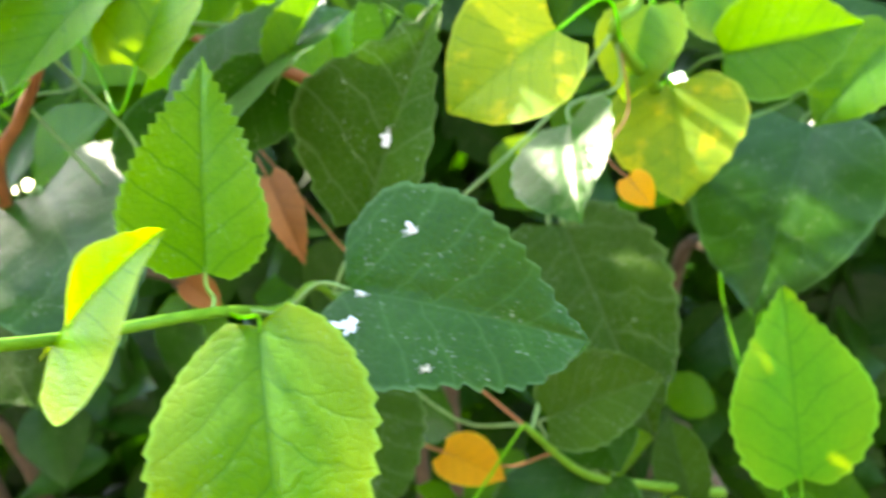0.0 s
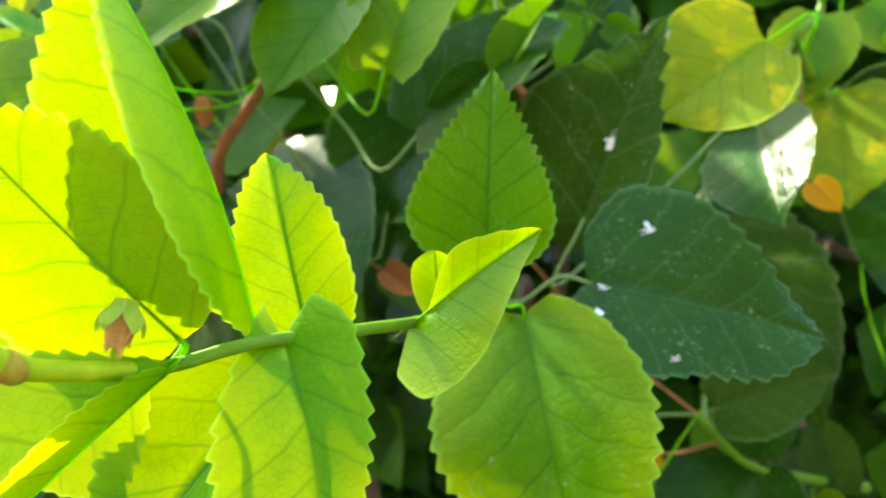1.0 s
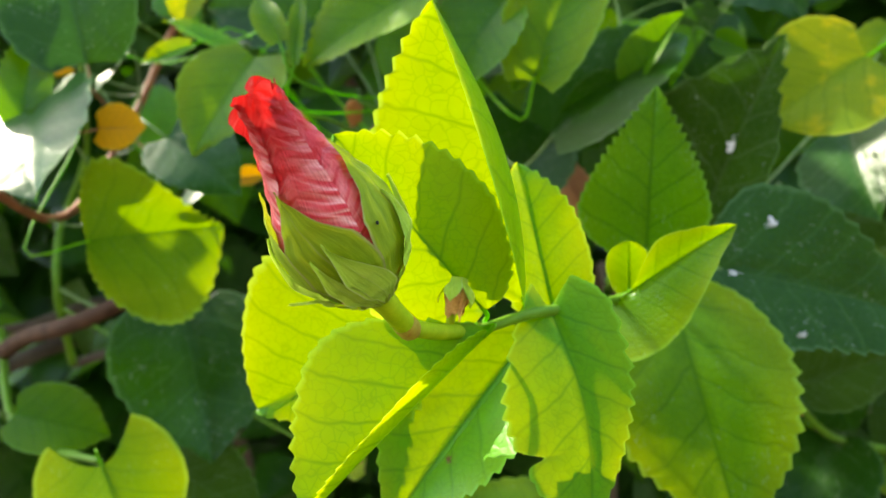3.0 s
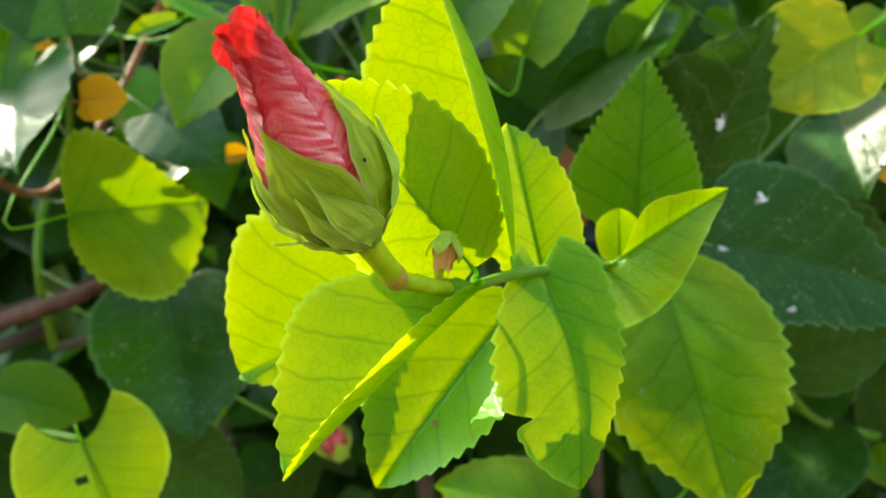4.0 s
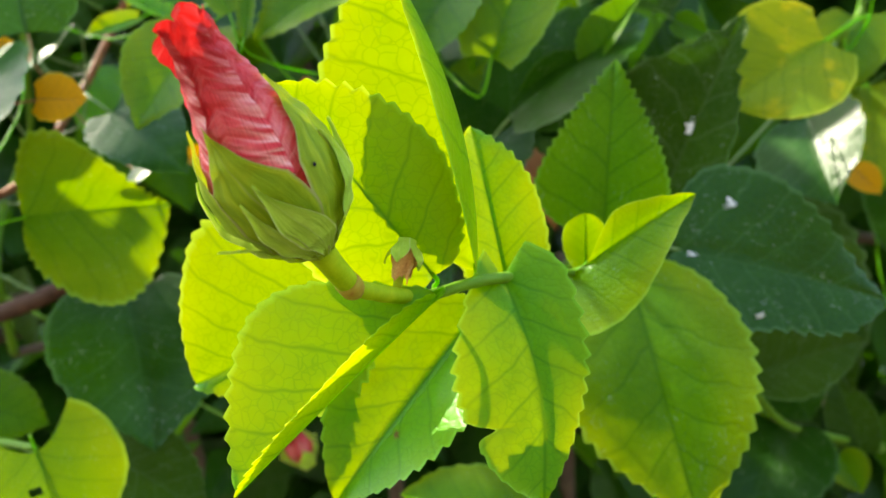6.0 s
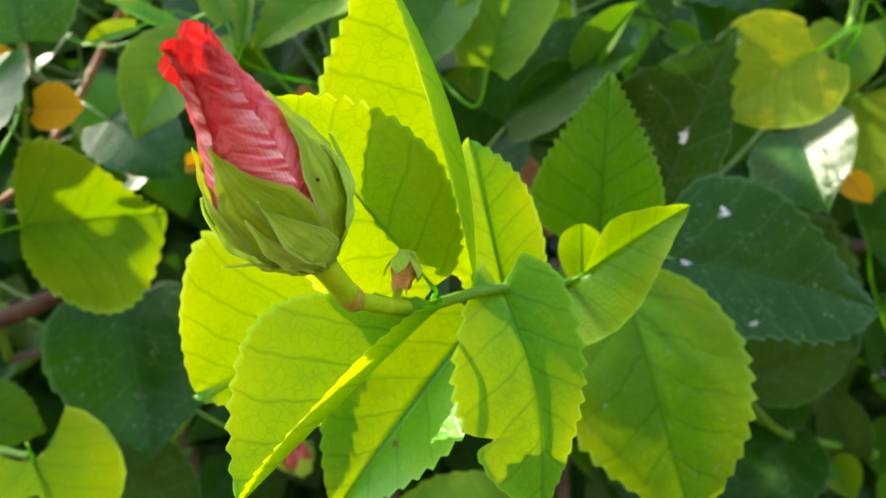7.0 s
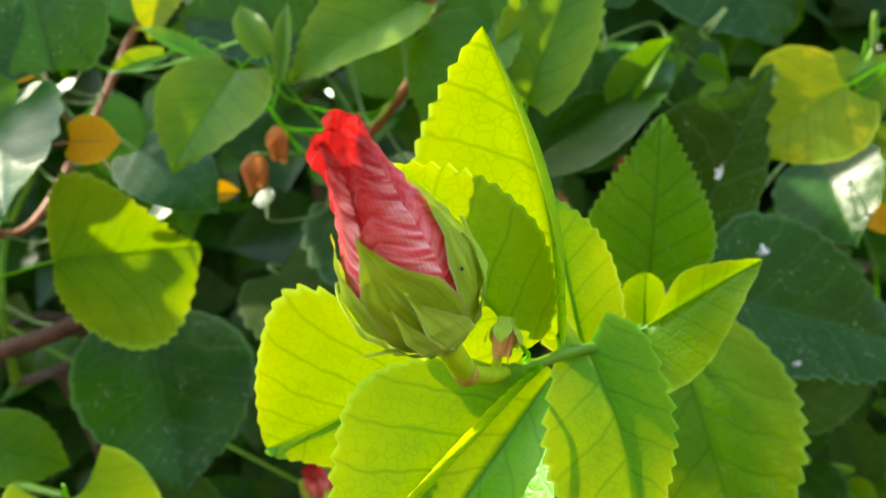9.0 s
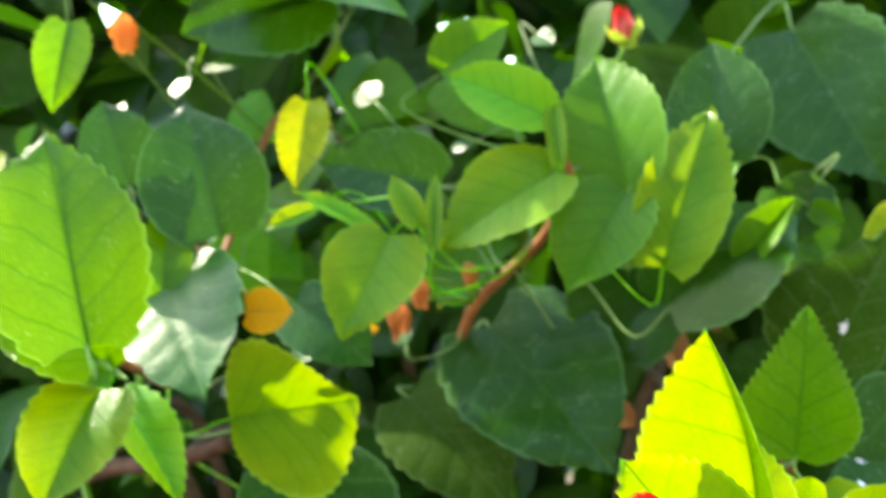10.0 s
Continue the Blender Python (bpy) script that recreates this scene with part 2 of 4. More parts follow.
M_JOINT = tissue("brown_joint", [(0.3, (0.26, 0.13, 0.02)), (0.7, (0.34, 0.34, 0.03))], 260, 0.6, 0.4)
M_PLASTER = tissue("plaster", [(0.3, (0.15, 0.14, 0.125)), (0.7, (0.23, 0.215, 0.19))], 8, 0.9, 0.5)
M_SOIL = tissue("soil", [(0.3, (0.05, 0.035, 0.02)), (0.7, (0.13, 0.10, 0.07))], 6, 0.95, 0.9)


def petal_material():
    """Silky red petal tissue, paler pink with pleated ridges lower down, saturated at the ragged tip."""
    m, nt = nodes_of("red_petal")
    uv = nt.nodes.new("ShaderNodeUVMap")
    sep = nt.nodes.new("ShaderNodeSeparateXYZ")
    nt.links.new(uv.outputs[0], sep.inputs[0])
    along = sep.outputs[1]
    warp = add(nt, "ShaderNodeTexNoise", Scale=3.0, Detail=2.0)
    nt.links.new(uv.outputs[0], warp.inputs["Vector"])

    def streaks(sx, sy, turn, scale, detail):
        mp = nt.nodes.new("ShaderNodeMapping")
        mp.inputs["Scale"].default_value = (sx, sy, 1.0)
        mp.inputs["Rotation"].default_value = (0, 0, turn)
        nt.links.new(mix_rgb(nt, 0.05, uv.outputs[0], warp.outputs["Color"]), mp.inputs[0])
        n = add(nt, "ShaderNodeTexNoise", Scale=scale, Detail=detail, Roughness=0.6)
        nt.links.new(mp.outputs[0], n.inputs["Vector"])
        return n.outputs[0]
    mottle, vein = streaks(1.5, 2.4, 0.0, 3.0, 4.0), streaks(9.0, 0.7, 0.08, 5.0, 2.0)
    side = math_node(nt, 'MULTIPLY', math_node(nt, 'ABSOLUTE', math_node(nt, 'SUBTRACT', sep.outputs[0], 0.5)), 2.0)
    low = math_node(nt, 'SUBTRACT', 1.0, math_node(nt, 'MULTIPLY', math_node(nt, 'SUBTRACT', along, 0.52), 2.4), clamp=True)
    col = mix_rgb(nt, low, (0.40, 0.006, 0.008), (0.72, 0.042, 0.066))
    col = mix_rgb(nt, math_node(nt, 'MULTIPLY', math_node(nt, 'MULTIPLY', math_node(nt, 'SUBTRACT', mottle, 0.42), 2.6, clamp=True), low), col, (0.82, 0.125, 0.14))
    col = mix_rgb(nt, math_node(nt, 'MULTIPLY', math_node(nt, 'MULTIPLY', math_node(nt, 'SUBTRACT', 0.46, vein), 5.0, clamp=True), 0.45), col, (0.42, 0.008, 0.022))
    # short pale cross ribs, their whitish sheen painted in, palest towards the petal's sides
    def ribs(across, count, slope, seed):
        cx = nt.nodes.new("ShaderNodeCombineXYZ")
        nt.links.new(math_node(nt, 'MULTIPLY', sep.outputs[0], across), cx.inputs[0])
        nt.links.new(math_node(nt, 'MULTIPLY', math_node(nt, 'SUBTRACT', along, math_node(nt, 'MULTIPLY', side, slope)), count), cx.inputs[1])
        cx.inputs[2].default_value = seed
        n = add(nt, "ShaderNodeTexNoise", Scale=1.0, Detail=1.2, Roughness=0.5)
        nt.links.new(cx.outputs[0], n.inputs["Vector"])
        return n.outputs[0]
    rib_a, rib_b = ribs(1.5, 25.0, -0.09, 1.3), ribs(3.2, 38.0, -0.05, 7.7)
    lines = math_node(nt, 'MAXIMUM', math_node(nt, 'SUBTRACT', 1.0, math_node(nt, 'MULTIPLY', math_node(nt, 'ABSOLUTE', math_node(nt, 'SUBTRACT', rib_a, 0.54)), 8.5), clamp=True), math_node(nt, 'MULTIPLY', math_node(nt, 'SUBTRACT', rib_b, 0.60), 4.5, clamp=True))
    pale = math_node(nt, 'MULTIPLY', math_node(nt, 'ADD', math_node(nt, 'MULTIPLY', low, 0.95), 0.07), math_node(nt, 'ADD', 0.26, math_node(nt, 'MULTIPLY', math_node(nt, 'POWER', side, 2.0), 0.85)), clamp=True)
    col = mix_rgb(nt, math_node(nt, 'MULTIPLY', lines, pale), col, (0.95, 0.50, 0.48))
    b = add(nt, "ShaderNodeBump", Strength=0.8, Distance=0.0012)
    nt.links.new(math_node(nt, 'ADD', math_node(nt, 'MULTIPLY', rib_a, 1.0), math_node(nt, 'ADD', math_node(nt, 'MULTIPLY', rib_b, 0.7), math_node(nt, 'MULTIPLY', vein, 0.3))), b.inputs["Height"])
    pr = add(nt, "ShaderNodeBsdfPrincipled", Roughness=0.42)
    pr.inputs["Specular IOR Level"].default_value = 0.25
    pr.inputs["Sheen Weight"].default_value = 0.03
    nt.links.new(col, pr.inputs["Base Color"])
    nt.links.new(b.outputs[0], pr.inputs["Normal"])
    tl = nt.nodes.new("ShaderNodeBsdfTranslucent")
    nt.links.new(mix_rgb(nt, 0.5, col, (0.6, 0.015, 0.01)), tl.inputs["Color"])
    mx = nt.nodes.new("ShaderNodeMixShader")
    mx.inputs[0].default_value = 0.26
    nt.links.new(pr.outputs[0], mx.inputs[1])
    nt.links.new(tl.outputs[0], mx.inputs[2])
    out = nt.nodes.new("ShaderNodeOutputMaterial")
    nt.links.new(mx.outputs[0], out.inputs["Surface"])
    return m


M_PETAL = petal_material()

# ---- builders ----
def mesh_object(name, verts, faces, material, parent=None, label="", uvs=None, smooth=True):
    me = bpy.data.meshes.new(name)
    me.from_pydata(verts, [], faces)
    if uvs is not None:
        lay = me.uv_layers.new(name="UVMap")
        idx = np.empty(len(me.loops), dtype=np.int32)
        me.loops.foreach_get("vertex_index", idx)
        lay.data.foreach_set("uv", np.asarray(uvs, dtype=np.float32)[idx].ravel())
    me.polygons.foreach_set("use_smooth", np.full(len(me.polygons), smooth))
    me.materials.append(material)
    me.update()
    ob = new(name, me)
    if parent:
        ob.parent = parent
    if label:
        ob["label"] = label
    return ob


def smooth_path(points, steps=8):
    """A rounded line through the points (Catmull-Rom)."""
    p = [np.array(q, float) for q in points]
    if len(p) == 2:
        return [p[0] + (p[1] - p[0]) * i / steps for i in range(steps + 1)]
    p = [2 * p[0] - p[1]] + p + [2 * p[-1] - p[-2]]
    out = []
    for a, b, c, d in zip(p, p[1:], p[2:], p[3:]):
        for i in range(steps):
            t = i / steps
            out.append(0.5 * (2 * b + (c - a) * t + (2 * a - 5 * b + 4 * c - d) * t * t + (3 * b - a - 3 * c + d) * t ** 3))
    out.append(p[-2])
    return out


def tube(path, radii, sides=8, knobs=0.0, seed=0):
    """Vertices, faces and UVs of a tapering tube with closed ends and a slightly uneven girth."""
    rng = random.Random(seed)
    path = [Vector(q) for q in path]
    n = len(path)
    verts, faces, uvs = [], [], []
    up = Vector((0.13, 0.31, 0.94))
    for i, q in enumerate(path):
        d = (path[min(i + 1, n - 1)] - path[max(i - 1, 0)]).normalized()
        side = d.cross(up)
        if side.length < 0.2:
            side = d.cross(Vector((1, 0, 0)))
        side.normalize()
        nor = side.cross(d)
        r = radii[0] + (radii[1] - radii[0]) * i / (n - 1) if len(radii) == 2 else radii[i]
        for k in range(sides):
            a = 2 * math.pi * k / sides
            rr = r * (1 + knobs * rng.uniform(-1, 1))
            verts.append(q + side * math.cos(a) * rr + nor * math.sin(a) * rr)
            uvs.append((k / sides, i / n))
    for i in range(n - 1):
        for k in range(sides):
            k2 = (k + 1) % sides
            faces.append((i * sides + k, i * sides + k2, (i + 1) * sides + k2, (i + 1) * sides + k))
    faces.append(tuple(range(sides))[::-1])
    faces.append(tuple((n - 1) * sides + k for k in range(sides)))
    return verts, faces, uvs


STATIONS = np.array((0.0, 0.1, 0.25, 0.4, 0.55, 0.7, 0.85, 1.0))


def rounded(u, table):
    """The table's value at u, on a smooth line through its stations."""
    i = min(max(int(np.searchsorted(STATIONS, u)) - 1, 0), 6)
    t = (u - STATIONS[i]) / (STATIONS[i + 1] - STATIONS[i])
    a, b = table[i], table[i + 1]
    h = STATIONS[i + 1] - STATIONS[i]
    da = (b - table[i - 1]) / (STATIONS[i + 1] - STATIONS[i - 1]) * h if i > 0 else (b - a) * 1.6
    db = (table[i + 2] - a) / (STATIONS[i + 2] - STATIONS[i]) * h if i < 6 else (b - a) * 1.5
    return max(0.0, a + t * (da + t * (3 * (b - a) - 2 * da - db + t * (da + db - 2 * (b - a)))))


def blade(length, hw, fold=10, bend=20, peak=0.36, teeth=13, tooth=0.035, lobe=0.10, curl_l=0, curl_r=0, wave=0.02, seed=0, rows=78, half=7, quilt=0.0022, bite=None, asym=0.0, full=0.50, fold_l=None, fold_r=None, sweep=0.0, left=None, right=None):
    """An ovate toothed leaf blade along +y, upper face +z: verts, faces, uvs and its midrib line. hw: half width over length;
    fold, bend, curl in degrees; fold_l, fold_r: a half folded by itself; sweep: sideways bow; full: how blunt the ends are (less is blunter); asym: how much wider the right half is; bite: (side, along, depth, breadth) of a torn notch;
    left, right: half widths over length at the stations STATIONS, for a blade of its own outline."""
    rng = random.Random(seed)
    a = full
    b = a * (1 - peak) / peak
    norm = peak ** a * (1 - peak) ** b
    ph1, ph2, skew = rng.uniform(0, 6.28), rng.uniform(0, 6.28), rng.uniform(-0.06, 0.06) + asym
    def width(u, sgn=0):
        if left and right:
            wl, wr = rounded(u, left), rounded(u, right)
            return wl if sgn < 0 else wr if sgn > 0 else 0.5 * (wl + wr)
        return max(u, 0.0) ** a * max(1 - u, 0.0) ** b / norm * hw * (1 - 0.35 * max(0.0, (u - 0.8) / 0.2))
    # midrib: bent in its own plane, then set so that it runs from the origin to (0, length, 0)
    line = [np.zeros(2)]
    for i in range(60):
        ang = radians(bend) * (0.5 - (i + 0.5) / 60)
        line.append(line[-1] + np.array([math.cos(ang), math.sin(ang)]) / 60)
    line = np.array(line)
    ca, sa = line[-1] / np.linalg.norm(line[-1])
    line = line @ np.array([[ca, -sa], [sa, ca]]) * (length / np.linalg.norm(line[-1]))
    # rows at even steps along the margin, so that blunt ends are toothed as well
    us = 0.5 - 0.5 * np.cos(np.linspace(0, math.pi, 600))
    ws = np.array([width(q) for q in us])
    run = np.concatenate([[0], np.cumsum(np.hypot(np.diff(us), np.diff(ws)))])
    rim_len = run[-1]
    stops = np.interp(np.linspace(0, rim_len, rows + 1), run, us)
    verts, uvs, rib = [], [], []
    cols = 2 * half + 1
    for i in range(rows + 1):
        u = float(stops[i])
        w = width(u)
        s_rim = i / rows
        du = 0.004
        slope = (width(min(1, u + du)) - width(max(0, u - du))) / (min(1, u + du) - max(0, u - du))
        out_x, out_y = 1 / math.hypot(1, slope), -slope / math.hypot(1, slope)
        mid = np.array([np.interp(u * 60, np.arange(61), line[:, 0]), np.interp(u * 60, np.arange(61), line[:, 1])])
        c = min(int(u * 60), 59)
        d = line[c + 1] - line[c]
        d /= np.linalg.norm(d)
        for k in range(cols):
            v = (k - half) / half
            sgn, av = (1 if v >= 0 else -1), abs(v)
            edge = width(u, sgn) if left and right else w * (1 + sgn * skew)
            f = (s_rim * teeth + (0.35 if sgn > 0 else 0)) % 1.0
            saw = (f if f < 0.8 else (1 - f) * 4.0) - 0.45
            jag = tooth * min(1, s_rim / 0.22) * min(1, (1 - s_rim) * 9) * saw * (0.8 + 0.4 * math.sin(7 * u + ph1)) * av ** 4
            if bite and sgn == bite[0]:
                edge *= 1 - bite[2] * math.exp(-((u - bite[1]) / bite[3]) ** 2)
            r_tot = edge + jag * out_x
            curl = radians(curl_r if sgn > 0 else curl_l)
            tilt = fold_r if sgn > 0 and fold_r is not None else fold_l if sgn < 0 and fold_l is not None else fold
            # walk outwards along the cross section
            x = z = 0.0
            for j in range(6):
                q = (j + 0.5) / 6 * av
                cq = max(0.0, (q - 0.35) / 0.65)
                ang = radians(tilt) * (0.5 + 0.5 * min(1, q * 3.5) if abs(tilt) > 60 else 1) + curl * cq * cq * (3 - 2 * cq)
                st = r_tot * av / 6
                x, z = x + math.cos(ang) * st, z + math.sin(ang) * st
            x = x * sgn + sweep * math.sin(math.pi * u)
            z += wave * math.sin(9 * u + ph2 + sgn) * av * av * (0.3 + u)
            s = u - 0.95 * av * edge + 0.7 * (av * edge) ** 2 + (0.045 if sgn > 0 else 0)
            z += quilt * math.cos((s + 1.02) * 5.4 * 2 * math.pi) * min(1, av * 3) * (1 - av * 0.8)
            z -= 0.010 * math.exp(-(av * edge * 60) ** 2)
            y_off = -lobe * (av ** 1.4) * max(0.0, 1 - u * 2.4) ** 1.5 * min(1.0, u / 0.04) + 0.45 * jag * out_y
            py, pz = mid + np.array([d[0], d[1]]) * y_off * length
            verts.append((x * length, py - d[1] * z * length, pz + d[0] * z * length))
            uvs.append((0.5 + sgn * av * edge, u + y_off))
        rib.append((sweep * math.sin(math.pi * u) * length, float(mid[0] + d[1] * 0.016 * length), float(mid[1] - d[0] * 0.016 * length)))
    faces = [(i * cols + k, i * cols + k + 1, (i + 1) * cols + k + 1, (i + 1) * cols + k) for i in range(rows) for k in range(cols - 1)]
    return verts, faces, uvs, rib


def facing(base, tip, normal):
    y = (Vector(tip) - Vector(base)).normalized()
    n = Vector(normal)
    z = (n - y * n.dot(y)).normalized()
    x = y.cross(z)
    m = Matrix((x, y, z)).transposed().to_4x4()
    m.translation = Vector(base)
    return m


COUNT = [0]


def nearest_on(path, q):
    q = np.array(q)
    best = min(path, key=lambda p: float(np.sum((p - q) ** 2)))
    return Vector(best)


def leaf(branch, kind, base, tip, normal, hw=0.38, label="", stalk=True, hole=None, **shape):
    """One leaf of a branch: the blade, with its midrib and its stalk under it."""
    COUNT[0] += 1
    length = (Vector(tip) - Vector(base)).length
    v, f, uv, rib = blade(length, hw, seed=COUNT[0], **shape)
    cols = 2 * shape.get("half", 7) + 1
    if hole:   # (across, along, radius) of a hole eaten through the blade
        f = [q for q in f if math.hypot(sum(uv[i][0] for i in q) / 4 - hole[0], sum(uv[i][1] for i in q) / 4 - hole[1]) > hole[2]]
    m = facing(base, tip, normal)
    ob = mesh_object("leaf", v, f, LEAF[kind], branch["root"], label, uv)
    ob.matrix_world = m
    side = np.abs(np.linspace(-1, 1, cols))
    ob.data.attributes.new("rim", 'FLOAT', 'POINT').data.foreach_set("value", np.tile(side, len(v) // cols).astype(np.float32))
    r = 0.0003 + length * (0.002 if kind in ("young", "fresh", "mid") else 0.0035)
    rv, rf, ruv = tube(rib[::3], (r, r * 0.18), 6)
    mesh_object("midrib", rv, rf, RIB[kind], ob, "", ruv)
    if stalk:
        goal = m.inverted() @ nearest_on(branch["path"], base)
        d = min(goal.length, 0.09)
        path = smooth_path([(0, 0.002, -0.0008), (0, -0.3 * d, -0.06 * d), tuple(goal * 0.6 + Vector((0, -0.10 * d, -0.30 * d))), tuple(goal)], 4)
        pv, pf, puv = tube(path, (r * 1.2, r * 1.6), 7)
        mesh_object("leaf_stalk", pv, pf, RIB[kind], ob, "", puv)
    return ob


def branch(label, points, radii, material, roots=True, group="branches of the hedge", name="hibiscus_branch"):
    """A branch of the hedge: a stem through the points, and a woody cane from its end down to the soil."""
    foot = Vector(points[-1])
    root = tagged(new(name), label, "hibiscus branch", group)
    root.location = (foot.x, foot.y + 0.40, 0.0)
    bpy.context.view_layer.update()
    inv = root.matrix_world.inverted()
    path = smooth_path(points, 8)
    v, f, uv = tube([inv @ Vector(p) for p in path], radii, 9, 0.05, len(points))
    mesh_object("stem", v, f, material, root, "", uv)
    cane = smooth_path([points[-1], foot + Vector((0.01, 0.20, -0.04)), foot + Vector((-0.01, 0.36, -0.35)), (foot.x, foot.y + 0.40, -0.02)], 5)
    v, f, uv = tube([inv @ Vector(p) for p in cane], (radii[1], 0.011), 9, 0.06, 3)
    mesh_object("woody_cane", v, f, M_BARK, root, "grey-brown woody cane", uv)
    return {"root": root, "path": path}


def dab(parent, name, base, normal, size, material, label="", seed=0, stretch=1.0):
    """A small dried patch lying on a leaf."""
    rng = random.Random(seed)
    bpy.context.view_layer.update()
    inv = parent.matrix_world.inverted()
    hit, place, nor, _ = parent.ray_cast(inv @ (Vector(base) + Vector(normal).normalized() * 0.02), (inv.to_3x3() @ -Vector(normal)).normalized())
    if hit:
        base = parent.matrix_world @ place
        turned = parent.matrix_world.to_3x3() @ nor
        normal = turned if turned.dot(Vector(normal)) > 0 else -turned
        base = base + normal * 0.0004
    m = facing(base, tuple(Vector(base) + Vector((rng.uniform(-1, 1), 0.1, rng.uniform(-1, 1)))), normal)
    n = 22
    verts = [(0, 0, 0.0004)]
    for k in range(n):
        a = 2 * math.pi * k / n
        r = size * rng.choice((0.25, 0.5, 0.75, 1.15)) * rng.uniform(0.7, 1.1)
        verts.append((math.cos(a) * r, math.sin(a) * r * stretch, 0.0))
    faces = [(0, 1 + k, 1 + (k + 1) % n) for k in range(n)]
    ob = mesh_object(name, verts, faces, material, parent, label)
    bpy.context.view_layer.update()
    ob.matrix_world = m
    return ob

# ---- the branches and their leaves ----
shoot = branch('bright yellow-green hibiscus shoot of toothed leaves below a red bud', [(-0.0816, 0.1572, 1.1213), (-0.0736, 0.1743, 1.1167), (-0.0592, 0.1852, 1.1177), (-0.0477, 0.1977, 1.1160), (-0.0325, 0.2360, 1.1096), (-0.0149, 0.2818, 1.1048), (-0.0219, 0.3909, 1.0872), (-0.0102, 0.4071, 1.0928), (-0.0139, 0.5043, 1.0612)], (0.0013, 0.0017), M_STEM)
right_br = branch('hibiscus branch with glossy dark and yellow mottled leaves', [(0.1496, 0.4612, 1.2249), (0.1459, 0.4579, 1.2013), (0.1335, 0.4548, 1.1859), (0.1731, 0.5239, 1.1474), (0.2177, 0.5971, 1.0586)], (0.0016, 0.004), M_STEM)
low_br = branch('hibiscus branch with dull olive leaves in shade', [(0.0711, 0.4278, 1.0162), (0.0983, 0.4509, 0.9813), (0.1321, 0.4764, 0.9618), (0.1777, 0.5077, 0.9400)], (0.0015, 0.003), M_STEM)
mid_br = branch('red-brown hibiscus twig with drooping green leaves', [(-0.0713, 0.4311, 1.2107), (-0.0442, 0.4169, 1.2004), (-0.0288, 0.4059, 1.1840), (-0.0145, 0.4123, 1.1850), (0.0086, 0.4621, 1.1649), (0.0187, 0.5371, 1.1126)], (0.0016, 0.0035), M_TWIG)
left_br = branch('hibiscus branch with broad green leaves and a withered one', [(-0.3089, 0.4560, 1.2405), (-0.3181, 0.4712, 1.2077), (-0.3512, 0.5243, 1.1700), (-0.3766, 0.5268, 1.1265), (-0.3657, 0.4925, 1.0889), (-0.3810, 0.5241, 1.0299)], (0.0014, 0.003), M_STEM)
lowleft_br = branch('low hibiscus branch with heart-shaped bright leaves', [(-0.2507, 0.3131, 1.0373), (-0.2723, 0.3312, 1.0338), (-0.3093, 0.3676, 1.0258), (-0.3771, 0.4426, 1.0233), (-0.4295, 0.5236, 1.0567)], (0.0014, 0.003), M_STEM)
wood_br = branch('thick dark brown woody branch low in the hedge', [(-0.2879, 0.4279, 1.0879), (-0.3034, 0.4309, 1.0819), (-0.3348, 0.4423, 1.0724), (-0.3867, 0.4767, 1.0587), (-0.4646, 0.5366, 1.0233)], (0.0045, 0.006), M_WOOD)
top_br = branch('hibiscus branch with rounded blue-green leaves', [(-0.2766, 0.2601, 1.1879), (-0.2773, 0.2930, 1.1667), (-0.2912, 0.3850, 1.1407), (-0.2979, 0.4913, 1.1940), (-0.2703, 0.5632, 1.2806), (-0.2304, 0.6035, 1.2581)], (0.0014, 0.003), M_TWIG)
centre_br = branch('hibiscus branch with a whorl of fresh green leaves', [(-0.0949, 0.3680, 1.2410), (-0.0889, 0.3717, 1.2258), (-0.1031, 0.3879, 1.1979), (-0.1241, 0.4044, 1.1768), (-0.1438, 0.4158, 1.1547), (-0.1632, 0.4686, 1.0961)], (0.0015, 0.0035), M_TWIG)
FINE = dict(rows=150, half=9)
upper_leaf = leaf(shoot, 'young', (-0.0605, 0.1920, 1.1190), (-0.0760, 0.1742, 1.1945), (0.05, -0.98, -0.18), fold=3, fold_r=102, sweep=0.055, bend=10, teeth=21, tooth=0.034, lobe=0.02,
                  left=(0, 0.10, 0.21, 0.33, 0.375, 0.33, 0.20, 0), right=(0, 0.13, 0.24, 0.30, 0.31, 0.25, 0.13, 0), **FINE)
leaf(shoot, 'young', (-0.0880, 0.1950, 1.1134), (-0.1405, 0.2080, 1.0895), (0.28, -0.95, 0.05), fold=4, bend=14, teeth=19, tooth=0.045, lobe=0.04,
     left=(0, 0.2, 0.34, 0.38, 0.34, 0.24, 0.12, 0), right=(0, 0.28, 0.5, 0.63, 0.60, 0.46, 0.27, 0), **FINE)
leaf(shoot, 'young', (-0.0700, 0.1780, 1.1205), (-0.0995, 0.1630, 1.1660), (0.25, -0.96, -0.05), fold=7, bend=12, teeth=19, tooth=0.040, lobe=0.05,
     left=(0, 0.22, 0.34, 0.36, 0.32, 0.26, 0.15, 0), right=(0, 0.20, 0.29, 0.335, 0.33, 0.29, 0.19, 0), **FINE)
leaf(shoot, 'young', (-0.0690, 0.1690, 1.1178), (-0.1129, 0.1500, 1.0815), (-0.02, -0.92, 0.36), fold=5, fold_l=106, bend=12, teeth=19, tooth=0.038, lobe=0.02,
     left=(0, 0.11, 0.16, 0.17, 0.16, 0.14, 0.09, 0), right=(0, 0.14, 0.32, 0.42, 0.42, 0.33, 0.20, 0), **FINE)
